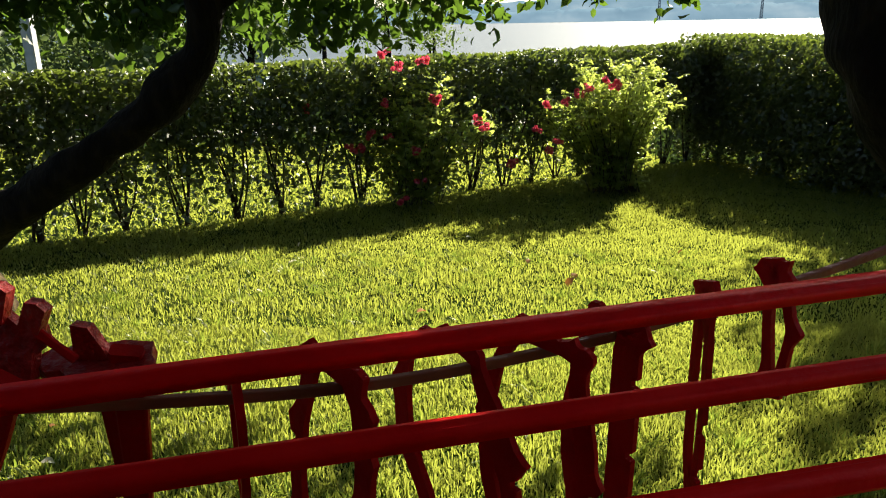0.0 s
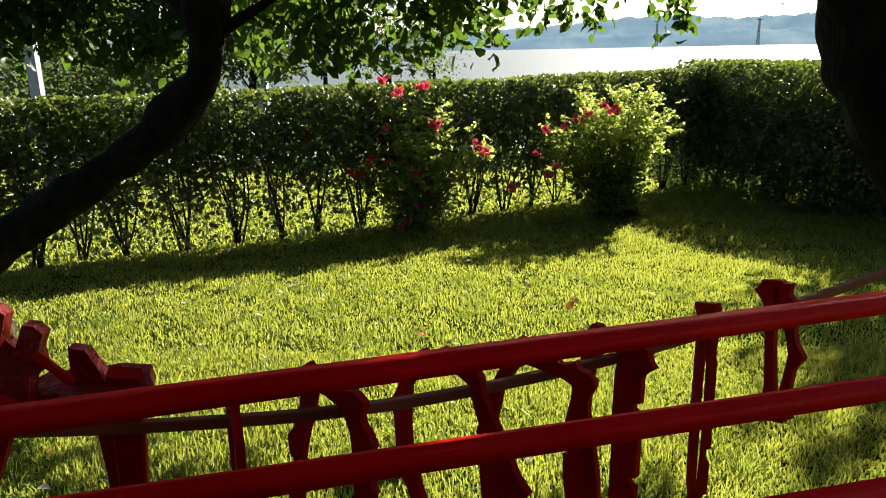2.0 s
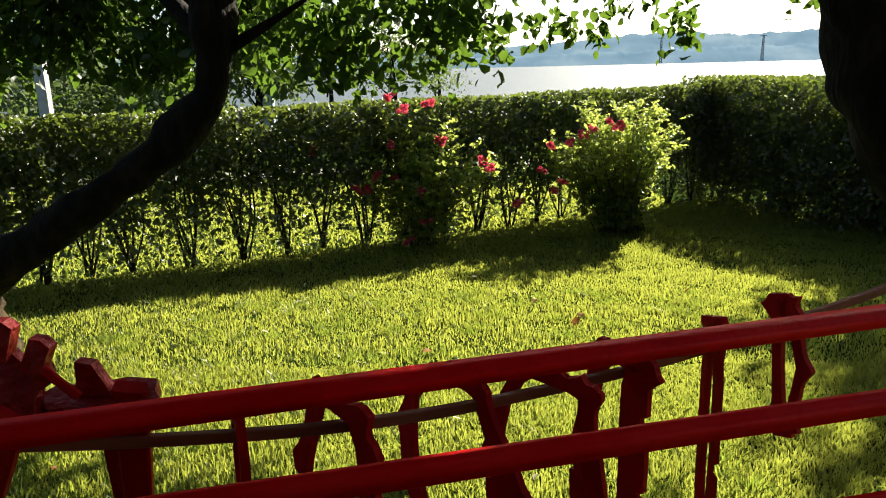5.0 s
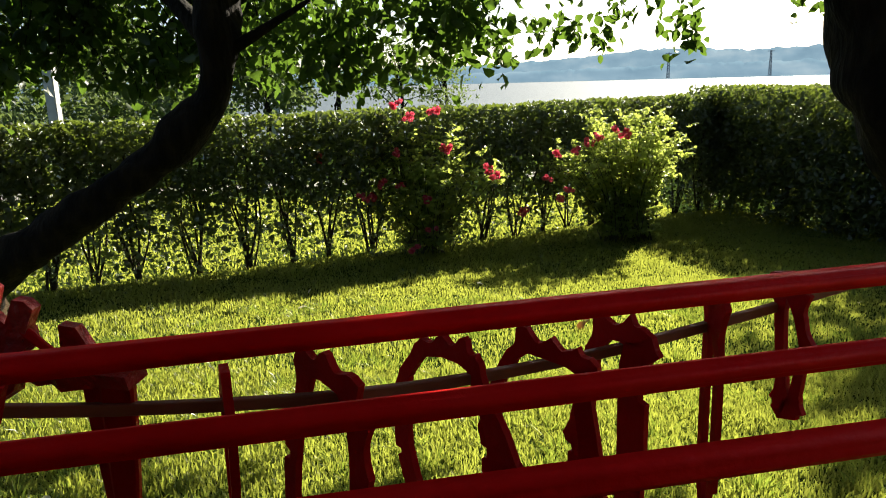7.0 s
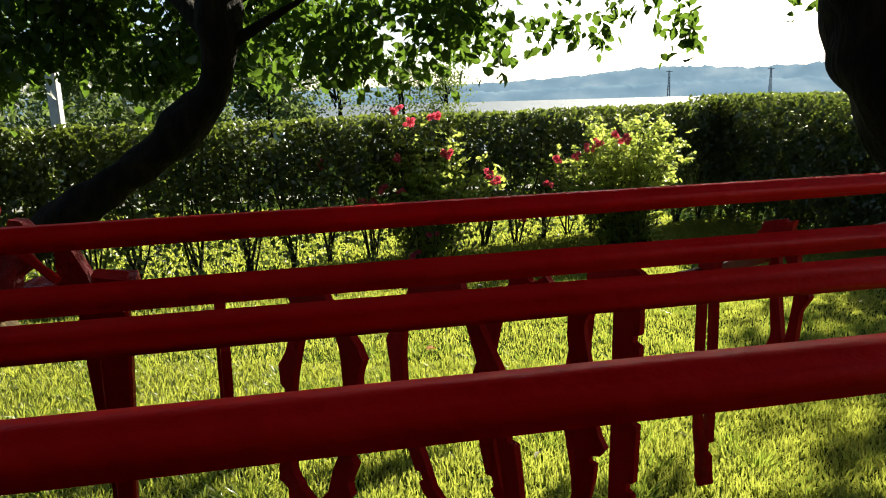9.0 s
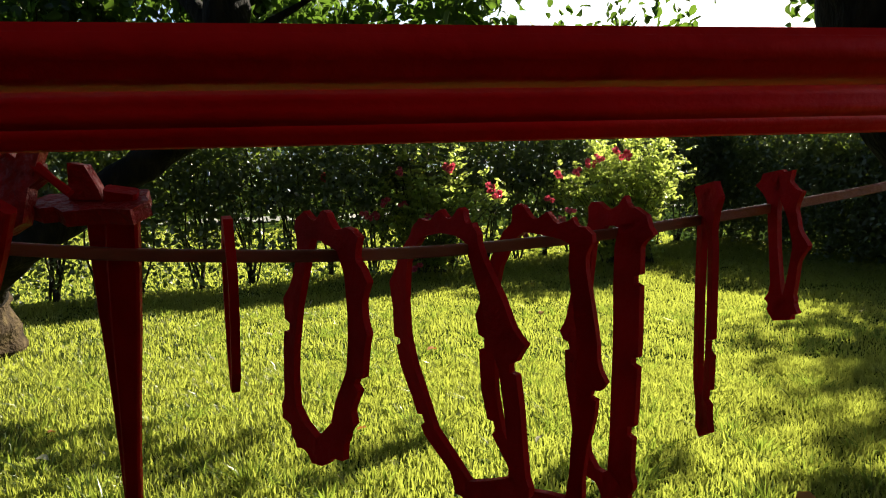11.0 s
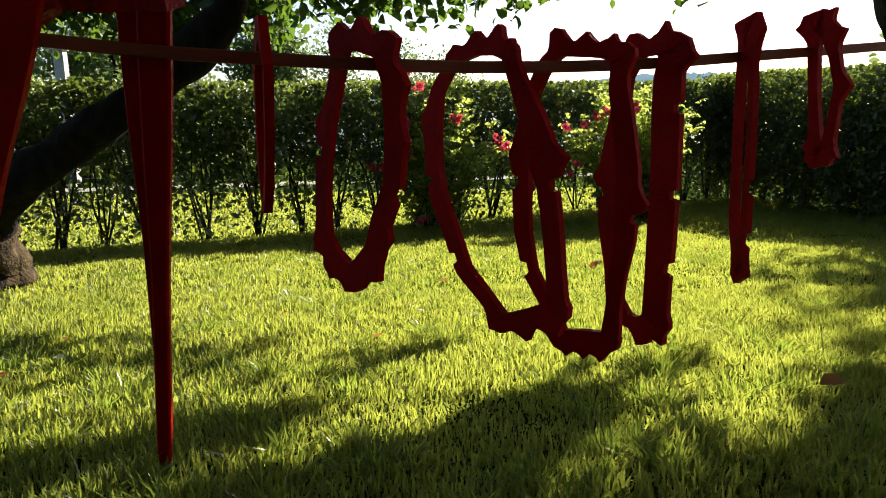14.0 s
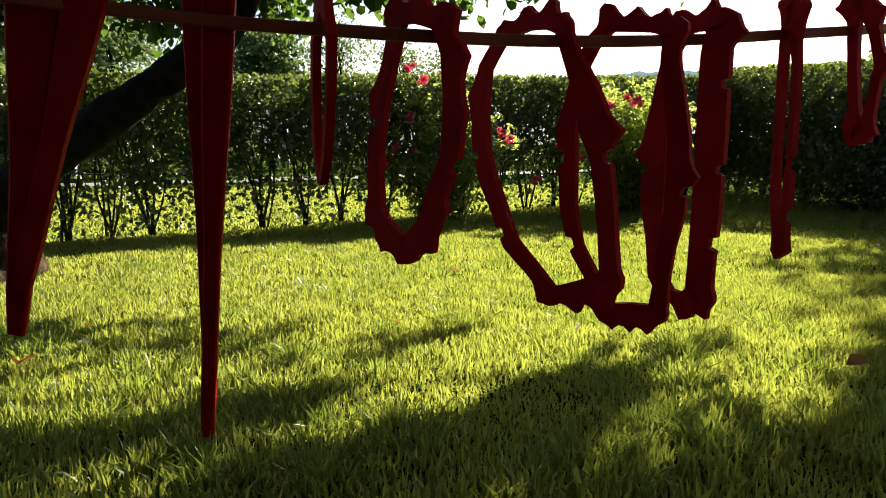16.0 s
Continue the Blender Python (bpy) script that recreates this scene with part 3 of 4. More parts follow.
# ---- red rib sculpture ----
def rib(parent, centre, yaw, broad, loop, horns, notches, thick=0.014):
    """A flat sawn ring: a closed strip of varying width (cm), with horned scallops and square notches along its outer edge."""
    c = np.array(loop, float) / 100
    n, per = len(c), 18
    p = np.vstack([c[-1:], c, c[:2]])
    rows, at = [], []
    for i in range(1, n + 1):
        for k in range(per):
            t = k / per
            a, b, d, e = p[i - 1], p[i], p[i + 1], p[i + 2]
            round_way = 0.5 * (2 * b + (d - a) * t + (2 * a - 5 * b + 4 * d - e) * t * t + (3 * b - a - 3 * d + e) * t ** 3)
            rows.append(0.25 * round_way + 0.75 * (b * (1 - t) + d * t))
            at.append(i - 1 + t)
    rows, at = np.array(rows), np.array(at)
    tan = np.roll(rows[:, :2], -1, 0) - np.roll(rows[:, :2], 1, 0)
    tan /= np.linalg.norm(tan, axis=1)[:, None]
    out = np.stack([-tan[:, 1], tan[:, 0]], 1)
    mid = rows[:, :2].mean(0)
    if ((rows[:, :2] - mid) * out).sum() < 0:
        out = -out
    extra = np.full(len(rows), -0.004)
    for h, amp in horns:
        ds = np.abs((at - h + n / 2) % n - n / 2)
        extra += 2.0 * amp * np.clip(1 - ds / 0.6, 0, 1) ** 1.6
    for h in notches:
        ds = np.abs((at - h + n / 2) % n - n / 2)
        extra -= 0.013 * (ds < 0.13)
    wide = 1 + (broad - 1) * np.abs(out[:, 0])
    rows[:, 2] *= wide
    outer = rows[:, :2] + out * (rows[:, 2:3] * 0.5 + extra[:, None])
    inner = rows[:, :2] - out * rows[:, 2:3] * 0.36
    m = Matrix.Translation((centre[0], centre[1], 0)) @ Matrix.Rotation(radians(yaw), 4, "Z")
    bm = bmesh.new()
    quad = []
    for y in (-thick / 2, thick / 2):
        quad.append(([bm.verts.new(m @ Vector((q[0], y, q[1]))) for q in outer], [bm.verts.new(m @ Vector((q[0], y, q[1]))) for q in inner]))
    (fo, fi), (bo, bi) = quad
    for i in range(len(rows)):
        j = (i + 1) % len(rows)
        bm.faces.new((fo[i], fo[j], fi[j], fi[i])), bm.faces.new((bo[j], bo[i], bi[i], bi[j]))
        bm.faces.new((fo[j], fo[i], bo[i], bo[j])), bm.faces.new((fi[i], fi[j], bi[j], bi[i]))
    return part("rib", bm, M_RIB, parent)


def slab(parent, name, outline, m, thick, material=None, label=""):
    """A sawn board from a closed outline in x and z."""
    bm = bmesh.new()
    f = [bm.verts.new(m @ Vector((x, -thick / 2, z))) for x, z in outline]
    b = [bm.verts.new(m @ Vector((x, thick / 2, z))) for x, z in outline]
    bm.faces.new(f), bm.faces.new(b[::-1])
    for i in range(len(f)):
        j = (i + 1) % len(f)
        bm.faces.new((f[j], f[i], b[i], b[j]))
    bmesh.ops.triangulate(bm, faces=[q for q in bm.faces if len(q.verts) > 4])
    return part(name, bm, material or M_RIB, parent, label)


def plank(parent, name, top, foot, w0, w1, thick, turn=0.0, label=""):
    """A tapering board between two points, with eased edges."""
    top, foot = Vector(top), Vector(foot)
    d = foot - top
    z = -d.normalized()
    x = Vector((math.cos(turn), math.sin(turn), 0))
    x = (x - z * x.dot(z)).normalized()
    y = z.cross(x)
    bm = bmesh.new()
    rows = []
    for k in range(9):
        t = k / 8
        w = (w0 * (1 - t) + w1 * t) * (1 + 0.12 * math.sin(t * 9)) * 0.5
        c = top + d * t
        h, e = thick * 0.5, min(0.004, w * 0.4)
        rows.append([bm.verts.new(c + x * a + y * b) for a, b in ((-w, -h + e), (-w + e, -h), (w - e, -h), (w, -h + e), (w, h - e), (w - e, h), (-w + e, h), (-w, h - e))])
    for r0, r1 in zip(rows, rows[1:]):
        for i in range(8):
            j = (i + 1) % 8
            bm.faces.new((r0[i], r0[j], r1[j], r1[i]))
    bm.faces.new(rows[0]), bm.faces.new(rows[-1][::-1])
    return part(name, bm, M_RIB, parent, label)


sculpture = empty("rib_sculpture", (-0.55, 1.27, 0.2))
tagged(sculpture, "red-painted wooden skeleton of sawn rings on a bent batten", "sculpture")
rib(sculpture, (-0.198, 0.977), -66.7, 2.86,
    [(1.8, 106.5, 1.7), (5.9, 101.0, 0.9), (3.4, 91.9, 0.8), (-1.1, 83.2, 1.0), (-5.2, 78.6, 1.1), (-7.9, 83.4, 1.0), (-7.4, 92.7, 0.9), (-5.2, 100.9, 1.0)],
    [(0, 0.006)], [])
rib(sculpture, (-0.067, 1.031), -38.8, 1.39,
    [(-2.4, 104.4, 3.0), (1.7, 104.8, 3.9), (6.2, 103.2, 3.3), (8.2, 98.9, 3.3), (8.6, 92.7, 3.3), (8.5, 87.6, 3.5), (7.8, 82.4, 3.5), (4.8, 76.7, 3.5), (3.2, 72.1, 3.6), (-2.1, 67.4, 3.3), (-6.9, 69.8, 3.8), (-9.1, 73.0, 3.0), (-9.1, 78.9, 2.7), (-8.5, 84.8, 2.9), (-7.0, 91.8, 3.0), (-4.7, 97.8, 2.6)],
    [(0.1, 0.012), (1, 0.01), (2.1, 0.012), (3.2, 0.008), (4.6, 0.004), (7.4, 0.006), (8.4, 0.014), (9.1, 0.012), (9.8, 0.012), (10.8, 0.01), (14, 0.005)], [6.1, 13.4])
rib(sculpture, (0.166, 1.094), -43.0, 1.27,
    [(-10.7, 102.5, 2.5), (-5.5, 104.0, 2.9), (-0.8, 103.9, 3.1), (1.8, 102.7, 2.9), (3.7, 98.3, 3.3), (6.6, 92.3, 4.7), (8.2, 87.1, 6.0), (9.7, 81.9, 3.8), (10.8, 75.2, 3.6), (11.5, 68.5, 3.4), (11.9, 62.3, 3.6), (6.4, 59.6, 3.4), (0.5, 57.6, 3.2), (-3.7, 61.2, 3.2), (-8.9, 65.5, 3.6), (-11.7, 71.5, 3.6), (-14.5, 77.1, 3.9), (-16.1, 82.7, 3.8), (-16.3, 89.7, 3.6), (-15.0, 97.2, 2.8)],
    [(0.2, 0.007), (1.1, 0.01), (2.0, 0.013), (2.8, 0.007), (6.4, 0.012), (10.3, 0.016), (11.3, 0.014), (12.2, 0.01), (18.3, 0.007)], [7.0, 14.4, 16.8])
rib(sculpture, (0.290, 1.139), -37.5, 1.11,
    [(-2.3, 103.8, 3.2), (1.6, 103.6, 3.3), (5.8, 103.1, 3.2), (8.6, 101.9, 3.4), (8.6, 96.9, 3.9), (9.7, 90.4, 4.2), (10.6, 84.3, 4.4), (10.6, 78.3, 4.6), (10.4, 72.1, 4.1), (9.3, 66.3, 3.7), (8.8, 60.4, 3.2), (8.1, 54.0, 4.1), (3.3, 53.4, 4.1), (-1.3, 53.0, 3.4), (-4.2, 58.0, 3.2), (-8.2, 64.2, 3.5), (-9.9, 71.7, 3.9), (-10.2, 80.9, 4.2), (-9.9, 89.0, 3.4), (-8.2, 96.2, 3.1), (-5.2, 101.6, 3.2)],
    [(0.0, 0.013), (1.2, 0.009), (2.3, 0.01), (3.0, 0.008), (7.0, 0.008), (11.4, 0.012), (12.1, 0.012), (12.8, 0.012), (13.5, 0.014), (17.6, 0.006)], [7.4, 15.1, 17.0])
rib(sculpture, (0.418, 1.224), -49.5, 1.48,
    [(0.5, 103.8, 3.3), (3.8, 104.3, 3.8), (7.0, 103.6, 4.0), (6.4, 98.8, 4.8), (6.3, 91.3, 4.9), (6.4, 84.3, 4.8), (6.3, 77.1, 4.7), (6.1, 69.7, 4.7), (5.8, 62.0, 4.4), (5.5, 55.0, 4.5), (2.8, 53.1, 3.7), (-0.9, 53.6, 3.2), (-3.4, 56.8, 3.2), (-4.2, 63.3, 3.1), (-4.9, 71.4, 4.4), (-4.9, 77.9, 4.6), (-4.7, 84.4, 4.3), (-3.8, 91.3, 3.3), (-2.4, 99.6, 2.7)],
    [(0.0, 0.01), (1.4, 0.014), (2.2, 0.013), (9.3, 0.014), (10.1, 0.014), (15.4, 0.008)], [3.7, 5.8, 7.6, 15.0])
rib(sculpture, (0.626, 1.259), -71.4, 1.20,
    [(-0.4, 108.2, 2.8), (1.9, 97.5, 1.8), (2.3, 81.0, 1.8), (2.1, 69.6, 2.1), (1.4, 61.8, 2.5), (-1.2, 71.1, 1.8), (-1.7, 88.3, 1.8), (-1.6, 101.7, 2.0)],
    [(7.8, 0.007), (0.2, 0.012), (4.0, 0.006)], [2.2, 3.1])
rib(sculpture, (0.800, 1.320), -58.4, 1.06,
    [(-2.9, 108.9, 3.8), (-0.8, 107.3, 3.4), (1.2, 102.8, 2.8), (2.6, 97.1, 2.3), (2.0, 91.3, 2.5), (1.3, 86.5, 2.9), (-0.2, 84.4, 3.1), (-1.4, 87.7, 3.0), (-2.5, 96.3, 2.6), (-3.1, 103.6, 2.9)],
    [(9.8, 0.014), (0.5, 0.014), (1.3, 0.012), (3.0, 0.008), (5.4, 0.012), (6.0, 0.012), (6.6, 0.01)], [])

# the bent batten that the rings hang on
bm = bmesh.new()
row = smooth_line([(-1.15, 0.76, 1.13), (-0.80, 0.82, 1.088), (-0.605, 0.86, 1.063), (-0.503, 0.885, 1.051), (-0.349, 0.925, 1.033), (-0.183, 0.965, 1.021), (-0.044, 1.005, 1.013), (0.111, 1.06, 1.008), (0.282, 1.13, 1.009), (0.449, 1.20, 1.015), (0.636, 1.285, 1.028), (0.808, 1.37, 1.040), (1.051, 1.50, 1.059), (1.40, 1.70, 1.09)], 5)
rings = []
for i, p in enumerate(row):
    d = Vector(row[min(i + 1, len(row) - 1)] - row[max(i - 1, 0)]).normalized()
    s = Vector((-d.y, d.x, 0)).normalized()
    u = d.cross(s) * -1 if d.cross(s).z < 0 else d.cross(s)
    rings.append([bm.verts.new(Vector(p) + s * a + u * b) for a, b in ((-0.007, -0.0075), (-0.005, -0.0095), (0.005, -0.0095), (0.007, -0.0075), (0.007, 0.0075), (0.005, 0.0095), (-0.005, 0.0095), (-0.007, 0.0075))])
for r0, r1 in zip(rings, rings[1:]):
    for i in range(8):
        bm.faces.new((r0[i], r0[(i + 1) % 8], r1[(i + 1) % 8], r1[i]))
bm.faces.new(rings[0]), bm.faces.new(rings[-1][::-1])
part("batten", bm, M_BATTEN, sculpture, "reddish brown bent wooden batten")

# forked legs: two boards that meet at a point
plank(sculpture, "leg_board", (-0.322, 0.905, 1.13), (-0.551, 1.270, 0.17), 0.046, 0.022, 0.022, 0.1)
plank(sculpture, "leg_board", (-0.372, 0.935, 1.10), (-0.510, 1.215, 0.36), 0.040, 0.018, 0.02, -0.2)
plank(sculpture, "leg_board", (-0.535, 0.835, 1.17), (-0.834, 1.120, 0.50), 0.072, 0.030, 0.022, 0.1)
plank(sculpture, "leg_board", (-0.468, 0.845, 1.12), (-0.780, 1.070, 0.60), 0.056, 0.030, 0.02, -0.2)
# jagged block across the forked leg
slab(sculpture, "head_plate", [(-0.115, -0.02), (-0.085, 0.0), (-0.07, 0.018), (-0.045, 0.02), (-0.03, 0.03), (0.0, 0.026), (0.03, 0.034), (0.075, 0.03), (0.08, 0.006), (0.09, -0.008), (0.075, -0.04), (0.03, -0.034), (-0.02, -0.042), (-0.04, -0.026), (-0.06, -0.03), (-0.08, -0.018)], Matrix.Translation((-0.372, 0.915, 1.106)) @ Matrix.Rotation(radians(-70), 4, "X"), 0.024, M_RED_DULL, "split and scarred red block")
slab(sculpture, "head_plate", [(-0.022, -0.02), (-0.02, 0.034), (0.004, 0.030), (0.022, -0.005), (0.026, -0.02)], Matrix.Translation((-0.376, 0.912, 1.136)), 0.02, M_RED_DULL)
# notched head board with two pegs and a thin arm
slab(sculpture, "head_plate", [(-0.24, -0.05), (-0.22, 0.09), (-0.10, 0.095), (-0.06, 0.08), (-0.03, 0.085), (0.0, 0.06), (0.03, 0.058), (0.036, 0.034), (0.018, 0.02), (0.012, -0.03), (-0.012, -0.045), (-0.06, -0.05)], Matrix.Translation((-0.46, 0.885, 1.115)) @ Matrix.Rotation(radians(-14), 4, "X"), 0.024, M_RED_DULL, "notched dark red head board")
for px, pz, lean in ((-0.482, 1.212, 18), (-0.436, 1.186, 24)):
    slab(sculpture, "peg", [(-0.015, -0.03), (-0.015, 0.024), (0.0, 0.028), (0.015, 0.022), (0.014, -0.03)], Matrix.Translation((px, 0.89, pz)) @ Matrix.Rotation(radians(lean), 4, "Y"), 0.022, M_RED_DULL)
plank(sculpture, "arm", (-0.435, 0.887, 1.168), (-0.383, 0.88, 1.128), 0.014, 0.011, 0.014, 0.2)

# ---- red slatted bench close to the camera ----
bench = empty("slatted_bench", (0.2, 0.45, float(ground_z(0.2, 0.45))))
tagged(bench, "red-painted bench of long rounded slats", "bench")
# turn and offset in plan, height, width, thickness, tilt: the slats follow a curved seat
SLATS = [(16.756, 0.6196, 1.2407, 0.0318, 0.0234, -0.0165), (14.9072, 0.5053, 1.207, 0.0221, 0.0247, -0.2564), (13.864, 0.3436, 1.2216, 0.024, 0.0195, 0.5839), (13.1241, 0.1619, 1.2357, 0.0334, 0.0212, -0.1646)]
ends = {-1: [], 1: []}
for deg, off, z, wide, thick, tilt in SLATS:
    g = radians(deg)
    dr, nn = Vector((math.cos(g), math.sin(g), 0)), Vector((-math.sin(g), math.cos(g), 0))
    mid = nn * off + dr * 0.25 + Vector((0, 0, z))
    bm = bmesh.new()
    block(bm, (2.0, wide, thick), Matrix.Translation(mid) @ Matrix.Rotation(g, 4, "Z") @ Matrix.Rotation(tilt, 4, "X"), 0.0055, 3)
    part("slat", bm, M_RED, bench, smooth=True)
    for s in (-1, 1):
        ends[s].append(mid + dr * s * 0.96)
for s in (-1, 1):
    a, b = ends[s][0], ends[s][-1]
    d = (a - b)
    bm = bmesh.new()
    block(bm, (0.05, d.length + 0.06, 0.03), Matrix.Translation((a + b) / 2 - Vector((0, 0, 0.026))) @ Matrix.Rotation(math.atan2(-d.x, d.y), 4, "Z"), 0.004)
    part("bearer", bm, M_RED, bench)
    for q in (a, b):
        gz = float(ground_z(q.x, q.y)) - 0.02
        bm = bmesh.new()
        block(bm, (0.05, 0.05, q.z - 0.04 - gz), Matrix.Translation((q.x, q.y, (q.z - 0.04 + gz) / 2)), 0.004)
        part("leg", bm, M_RED, bench)


# ---- behind the hedge ----
def far_tree(x, y, height, radius, seed, label, n=5200, size=0.16, low=0.15):
    rng = np.random.default_rng(seed)
    rnd = random.Random(seed)
    z0 = float(ground_z(x, y))
    thing = empty("tree", (x, y, z0))
    bm = bmesh.new()
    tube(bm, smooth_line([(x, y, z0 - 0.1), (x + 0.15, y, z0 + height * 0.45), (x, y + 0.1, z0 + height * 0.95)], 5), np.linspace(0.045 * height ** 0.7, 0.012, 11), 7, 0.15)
    part("trunk", bm, M_SHADE_BARK, thing, smooth=True)
    spots = []
    for _ in range(46):
        h = rnd.uniform(low, 1.0)
        g, r = rnd.uniform(0, 6.28), radius * rnd.uniform(0.2, 1.0) * math.sin(min(1.0, 1.15 - h * 0.85) * 1.5)
        p = Vector((x + math.cos(g) * r, y + math.sin(g) * r, z0 + height * h))
        spots.append(p)
        if len(spots) < 16:
            bm = bmesh.new()
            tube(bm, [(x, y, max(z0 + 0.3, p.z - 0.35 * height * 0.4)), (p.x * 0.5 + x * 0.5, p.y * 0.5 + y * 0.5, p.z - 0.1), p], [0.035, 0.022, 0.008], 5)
            part("limb", bm, M_SHADE_BARK, thing, smooth=True)
    c = tree_leaves(spots, (radius * 0.2, radius * 0.2, height * 0.06), n // 46, rng)
    link_mesh("crown", leaf_cloud("crown", c, size, 0.3, 0.6, 0.3, 0.3, rng), M_FAR_LEAF, thing)
    return tagged(thing, label, "tree", "trees behind the hedge")


for i, (x, y, h, r) in enumerate(((-13.0, 17, 6.5, 2.8), (-10.9, 22, 4.6, 2.2), (-11.5, 27, 3.6, 2.2), (-9.3, 26, 3.0, 1.8), (-6.6, 24, 4.4, 1.9), (-4.6, 26, 5.0, 1.9), (-2.6, 29, 4.6, 1.8), (-0.9, 31, 4.4, 1.5), (-17, 24, 8, 3.4), (-14, 27, 6, 3))):
    far_tree(x, y, h, r, 50 + i, "leafy backlit tree on the bank behind the hedge", 1500 if -5 < x < 0 else 5600, 0.13 if -5 < x < 0 else 0.18, 0.5 if -7 < x < 0 else 0.15)
far_tree(7.1, 10.3, 5.0, 1.5, 64, "leafy tree standing beyond the taller hedge", 7000, 0.15)

bm = bmesh.new()
block(bm, (0.2, 0.2, 2.6), pose(-7.9, 14, 0.85), 0.02)
block(bm, (0.3, 0.3, 0.08), pose(-7.9, 14, 2.18), 0.01)
tagged(part("gate_post", bm, M_POST), "pale grey square post behind the hedge", "post")
cab = empty("utility_cabinet", (-7.87, 30, float(ground_z(-7.87, 30))))
tagged(cab, "small grey-blue roadside cabinet with a sloped lid", "cabinet")
gz = float(ground_z(-7.87, 30))
bm = bmesh.new()
block(bm, (0.62, 0.4, 0.75 - gz + 0.02), pose(-7.87, 30, (0.75 + gz) / 2), 0.02)
part("body", bm, M_BOXPAINT, cab)
bm = bmesh.new()
block(bm, (0.74, 0.52, 0.09), pose(-7.87, 30, 0.79, 6), 0.02)
part("lid", bm, M_BOXPAINT, cab)
bm = bmesh.new()
block(bm, (0.5, 0.02, 0.6), pose(-7.87, 29.79, 0.3), 0.008)
part("door", bm, M_BOXPAINT, cab)

# wire fence along the bank
fence = empty("wire_fence", (-12, 15, float(ground_z(-12, 15))))
tagged(fence, "low grey wire fence on steel posts", "fence")
for i in range(9):
    x = -15 + i * 1.6
    gz = float(ground_z(x, 15))
    bm = bmesh.new()
    tube(bm, [(x, 15, gz - 0.1), (x, 15, gz + 1.35)], [0.025, 0.025], 8)
    part("post", bm, M_STEEL, fence, smooth=True)
for k in range(5):
    bm = bmesh.new()
    z = float(ground_z(-8, 15)) + 0.3 + 0.25 * k
    tube(bm, [(-15, 15, z), (-2.2, 15, z)], [0.006, 0.006], 4)
    part("wire", bm, M_STEEL, fence)


def pylon(x, y, h):
    z0 = float(ground_z(x, y))
    thing = empty("lattice_mast", (x, y, z0))
    w = h * 0.045
    for sx in (-1, 1):
        for sy in (-1, 1):
            bm = bmesh.new()
            tube(bm, [(x + sx * w, y + sy * w, z0), (x + sx * w * 0.45, y + sy * w * 0.45, z0 + h)], [h * 0.011, h * 0.008], 4)
            part("upright", bm, M_STEEL, thing)
    for k in range(9):
        a, b = z0 + h * k / 9, z0 + h * (k + 1) / 9
        s = w * (1 - 0.55 * k / 9)
        bm = bmesh.new()
        tube(bm, [(x - s, y, a), (x + s * 0.94, y, b)], [h * 0.006] * 2, 4)
        tube(bm, [(x + s, y, a), (x - s * 0.94, y, b)], [h * 0.006] * 2, 4)
        part("brace", bm, M_STEEL, thing)
    bm = bmesh.new()
    tube(bm, [(x - h * 0.13, y, z0 + h * 0.96), (x + h * 0.13, y, z0 + h * 0.96)], [h * 0.011] * 2, 4)
    part("crossarm", bm, M_STEEL, thing)
    return tagged(thing, "grey steel lattice mast on the far lakeshore", "mast", "masts on the far shore")


pylon(351, 1315, 44)
pylon(527, 1315, 44)


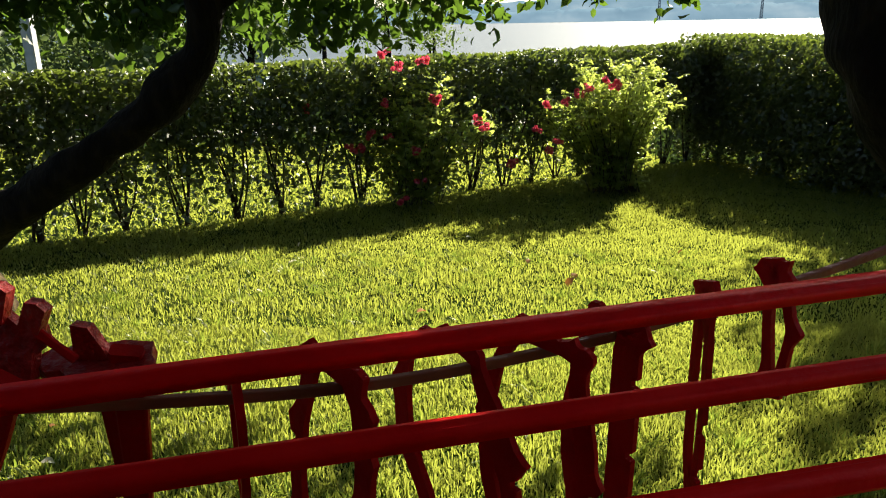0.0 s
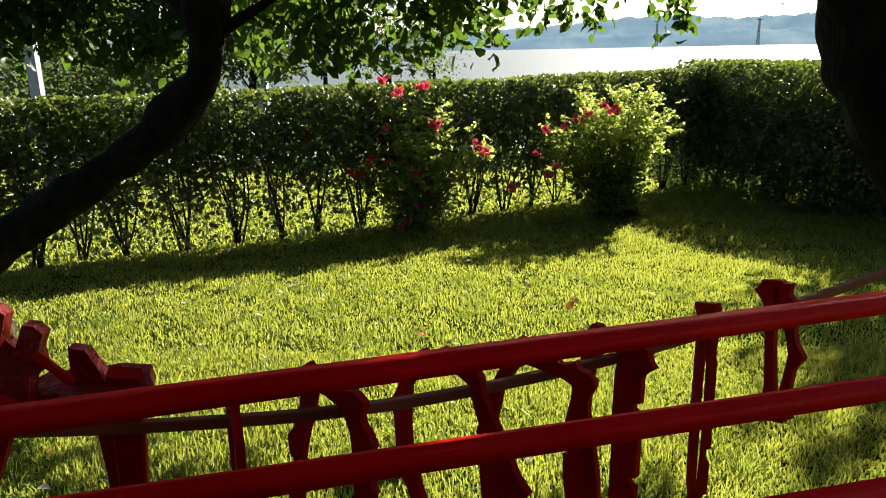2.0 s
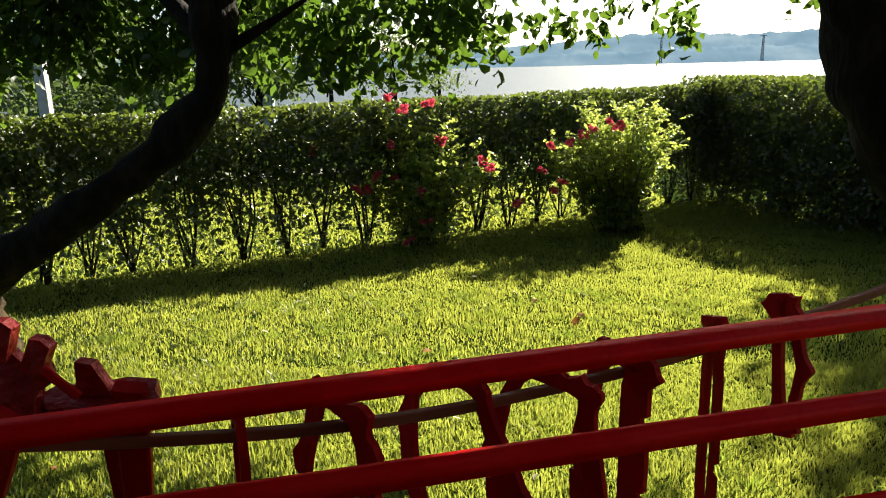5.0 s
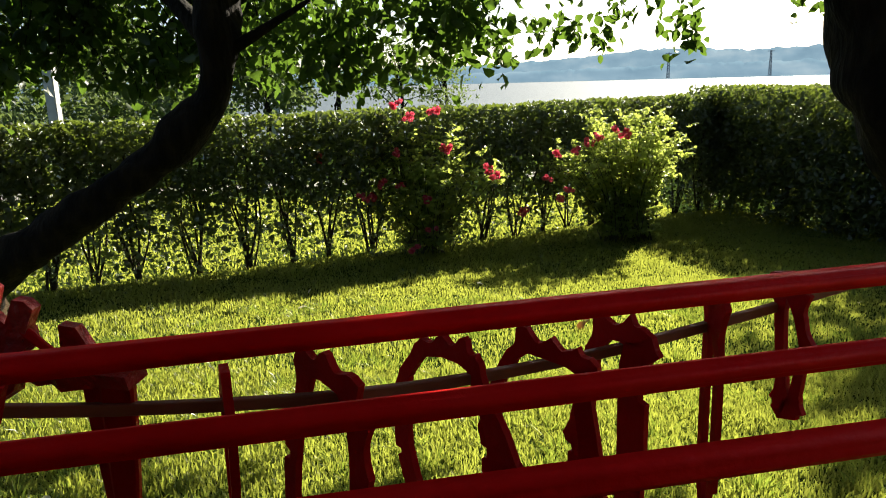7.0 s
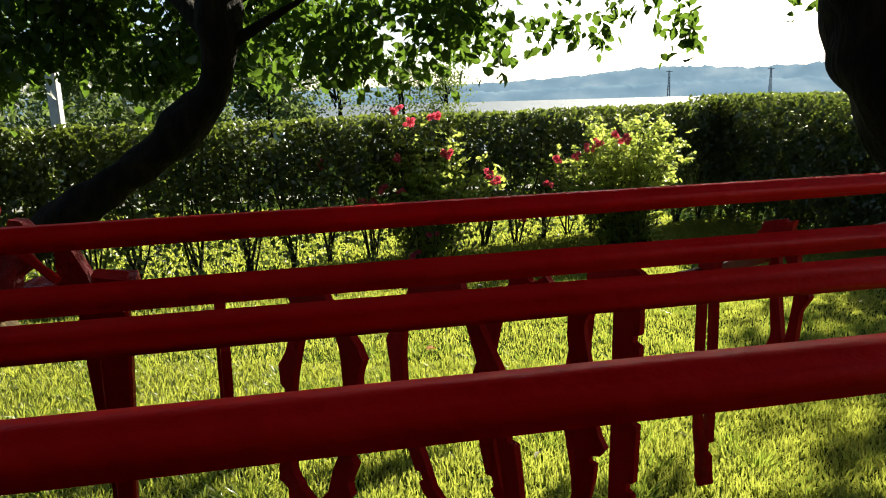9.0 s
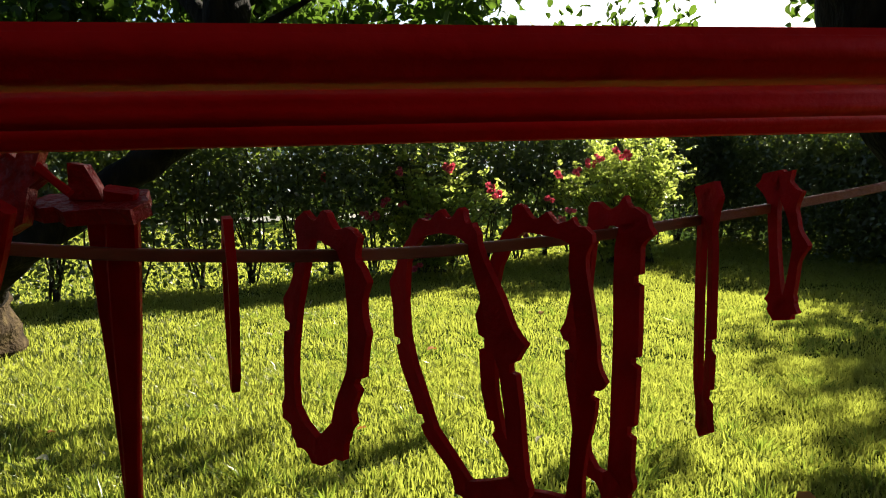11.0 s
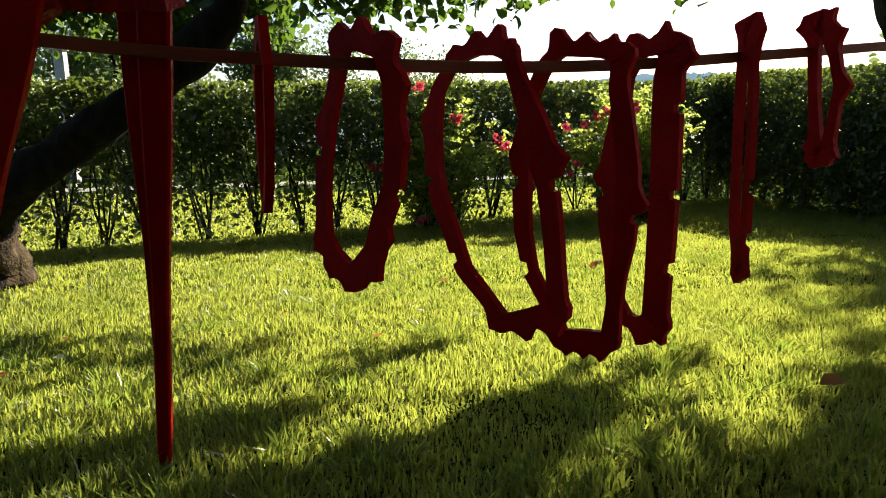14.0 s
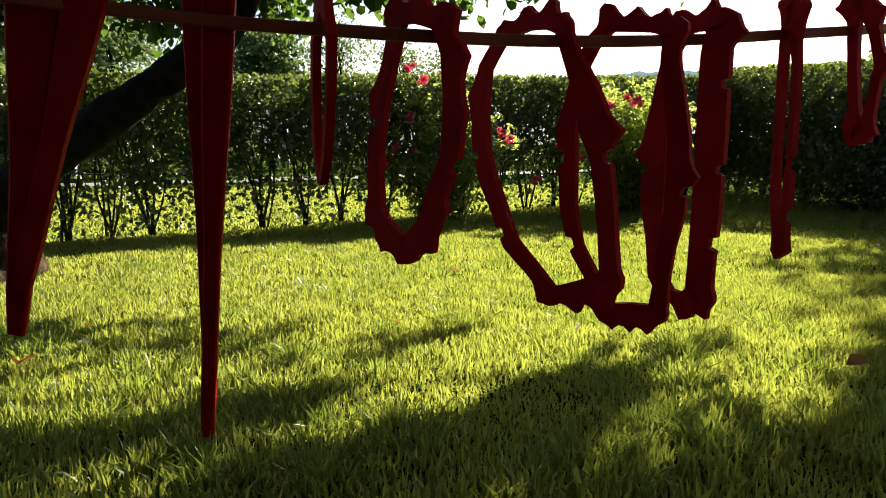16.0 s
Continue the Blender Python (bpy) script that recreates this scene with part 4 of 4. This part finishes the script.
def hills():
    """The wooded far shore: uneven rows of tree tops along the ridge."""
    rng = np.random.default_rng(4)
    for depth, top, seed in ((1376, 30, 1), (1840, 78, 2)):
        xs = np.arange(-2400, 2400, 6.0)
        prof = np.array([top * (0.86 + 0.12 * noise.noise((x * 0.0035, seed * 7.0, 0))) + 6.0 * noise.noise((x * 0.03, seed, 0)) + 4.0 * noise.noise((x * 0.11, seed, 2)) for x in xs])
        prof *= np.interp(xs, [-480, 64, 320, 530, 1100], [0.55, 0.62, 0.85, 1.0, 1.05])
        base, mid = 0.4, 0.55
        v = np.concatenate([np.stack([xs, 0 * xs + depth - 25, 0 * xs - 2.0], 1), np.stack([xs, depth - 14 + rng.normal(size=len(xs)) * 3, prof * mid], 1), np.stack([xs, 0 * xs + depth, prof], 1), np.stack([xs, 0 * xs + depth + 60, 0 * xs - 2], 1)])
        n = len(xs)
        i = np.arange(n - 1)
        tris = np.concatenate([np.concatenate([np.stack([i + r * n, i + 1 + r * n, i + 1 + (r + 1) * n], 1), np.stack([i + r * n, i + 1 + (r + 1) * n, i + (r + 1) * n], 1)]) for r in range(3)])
        tagged(link_mesh("backdrop", tri_mesh("backdrop", v, tris), M_HILL), "wooded hills across the lake with blue haze painted on", "hills", kind="structure")


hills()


# ---- fallen leaves on the lawn ----
def fallen(x, y, size, material, seed, label, lift=0.03):
    me = leaf_cloud("fallen_leaf", [(x, y, float(ground_z(x, y)) + lift)], size, 2.0, 0.7, 0.5, 0.0, np.random.default_rng(seed), np.array([[0.9, 0.3, 0.05]]))
    return tagged(link_mesh("fallen_leaf", me, material), label, "leaf", "fallen leaves on the lawn")


for i, (x, y, s) in enumerate(((-0.24, 2.40, 0.06), (-0.06, 3.85, 0.07), (0.90, 4.5, 0.09), (-1.40, 2.37, 0.05), (-0.71, 2.85, 0.05), (0.95, 4.65, 0.06), (0.68, 5.1, 0.06), (1.9, 5.4, 0.05))):
    fallen(x, y, s, M_DRY, 70 + i, "curled rust-brown dry leaf in the grass")
for i, (x, y, s) in enumerate(((-1.27, 2.10, 0.045), (-1.13, 4.3, 0.06), (-1.22, 5.9, 0.07), (-1.12, 5.2, 0.06), (0.25, 6.05, 0.06), (0.40, 2.27, 0.045), (3.0, 5.1, 0.07))):
    fallen(x, y, s, M_PALE, 90 + i, "small pale petal lying in the grass")
fallen(1.06, 1.70, 0.10, M_DRY, 99, "broad tan dry leaf beside the shade", 0.045)
fallen(-1.30, 1.81, 0.09, M_DRY, 101, "dark brown curled leaf lying on the lawn", 0.045)
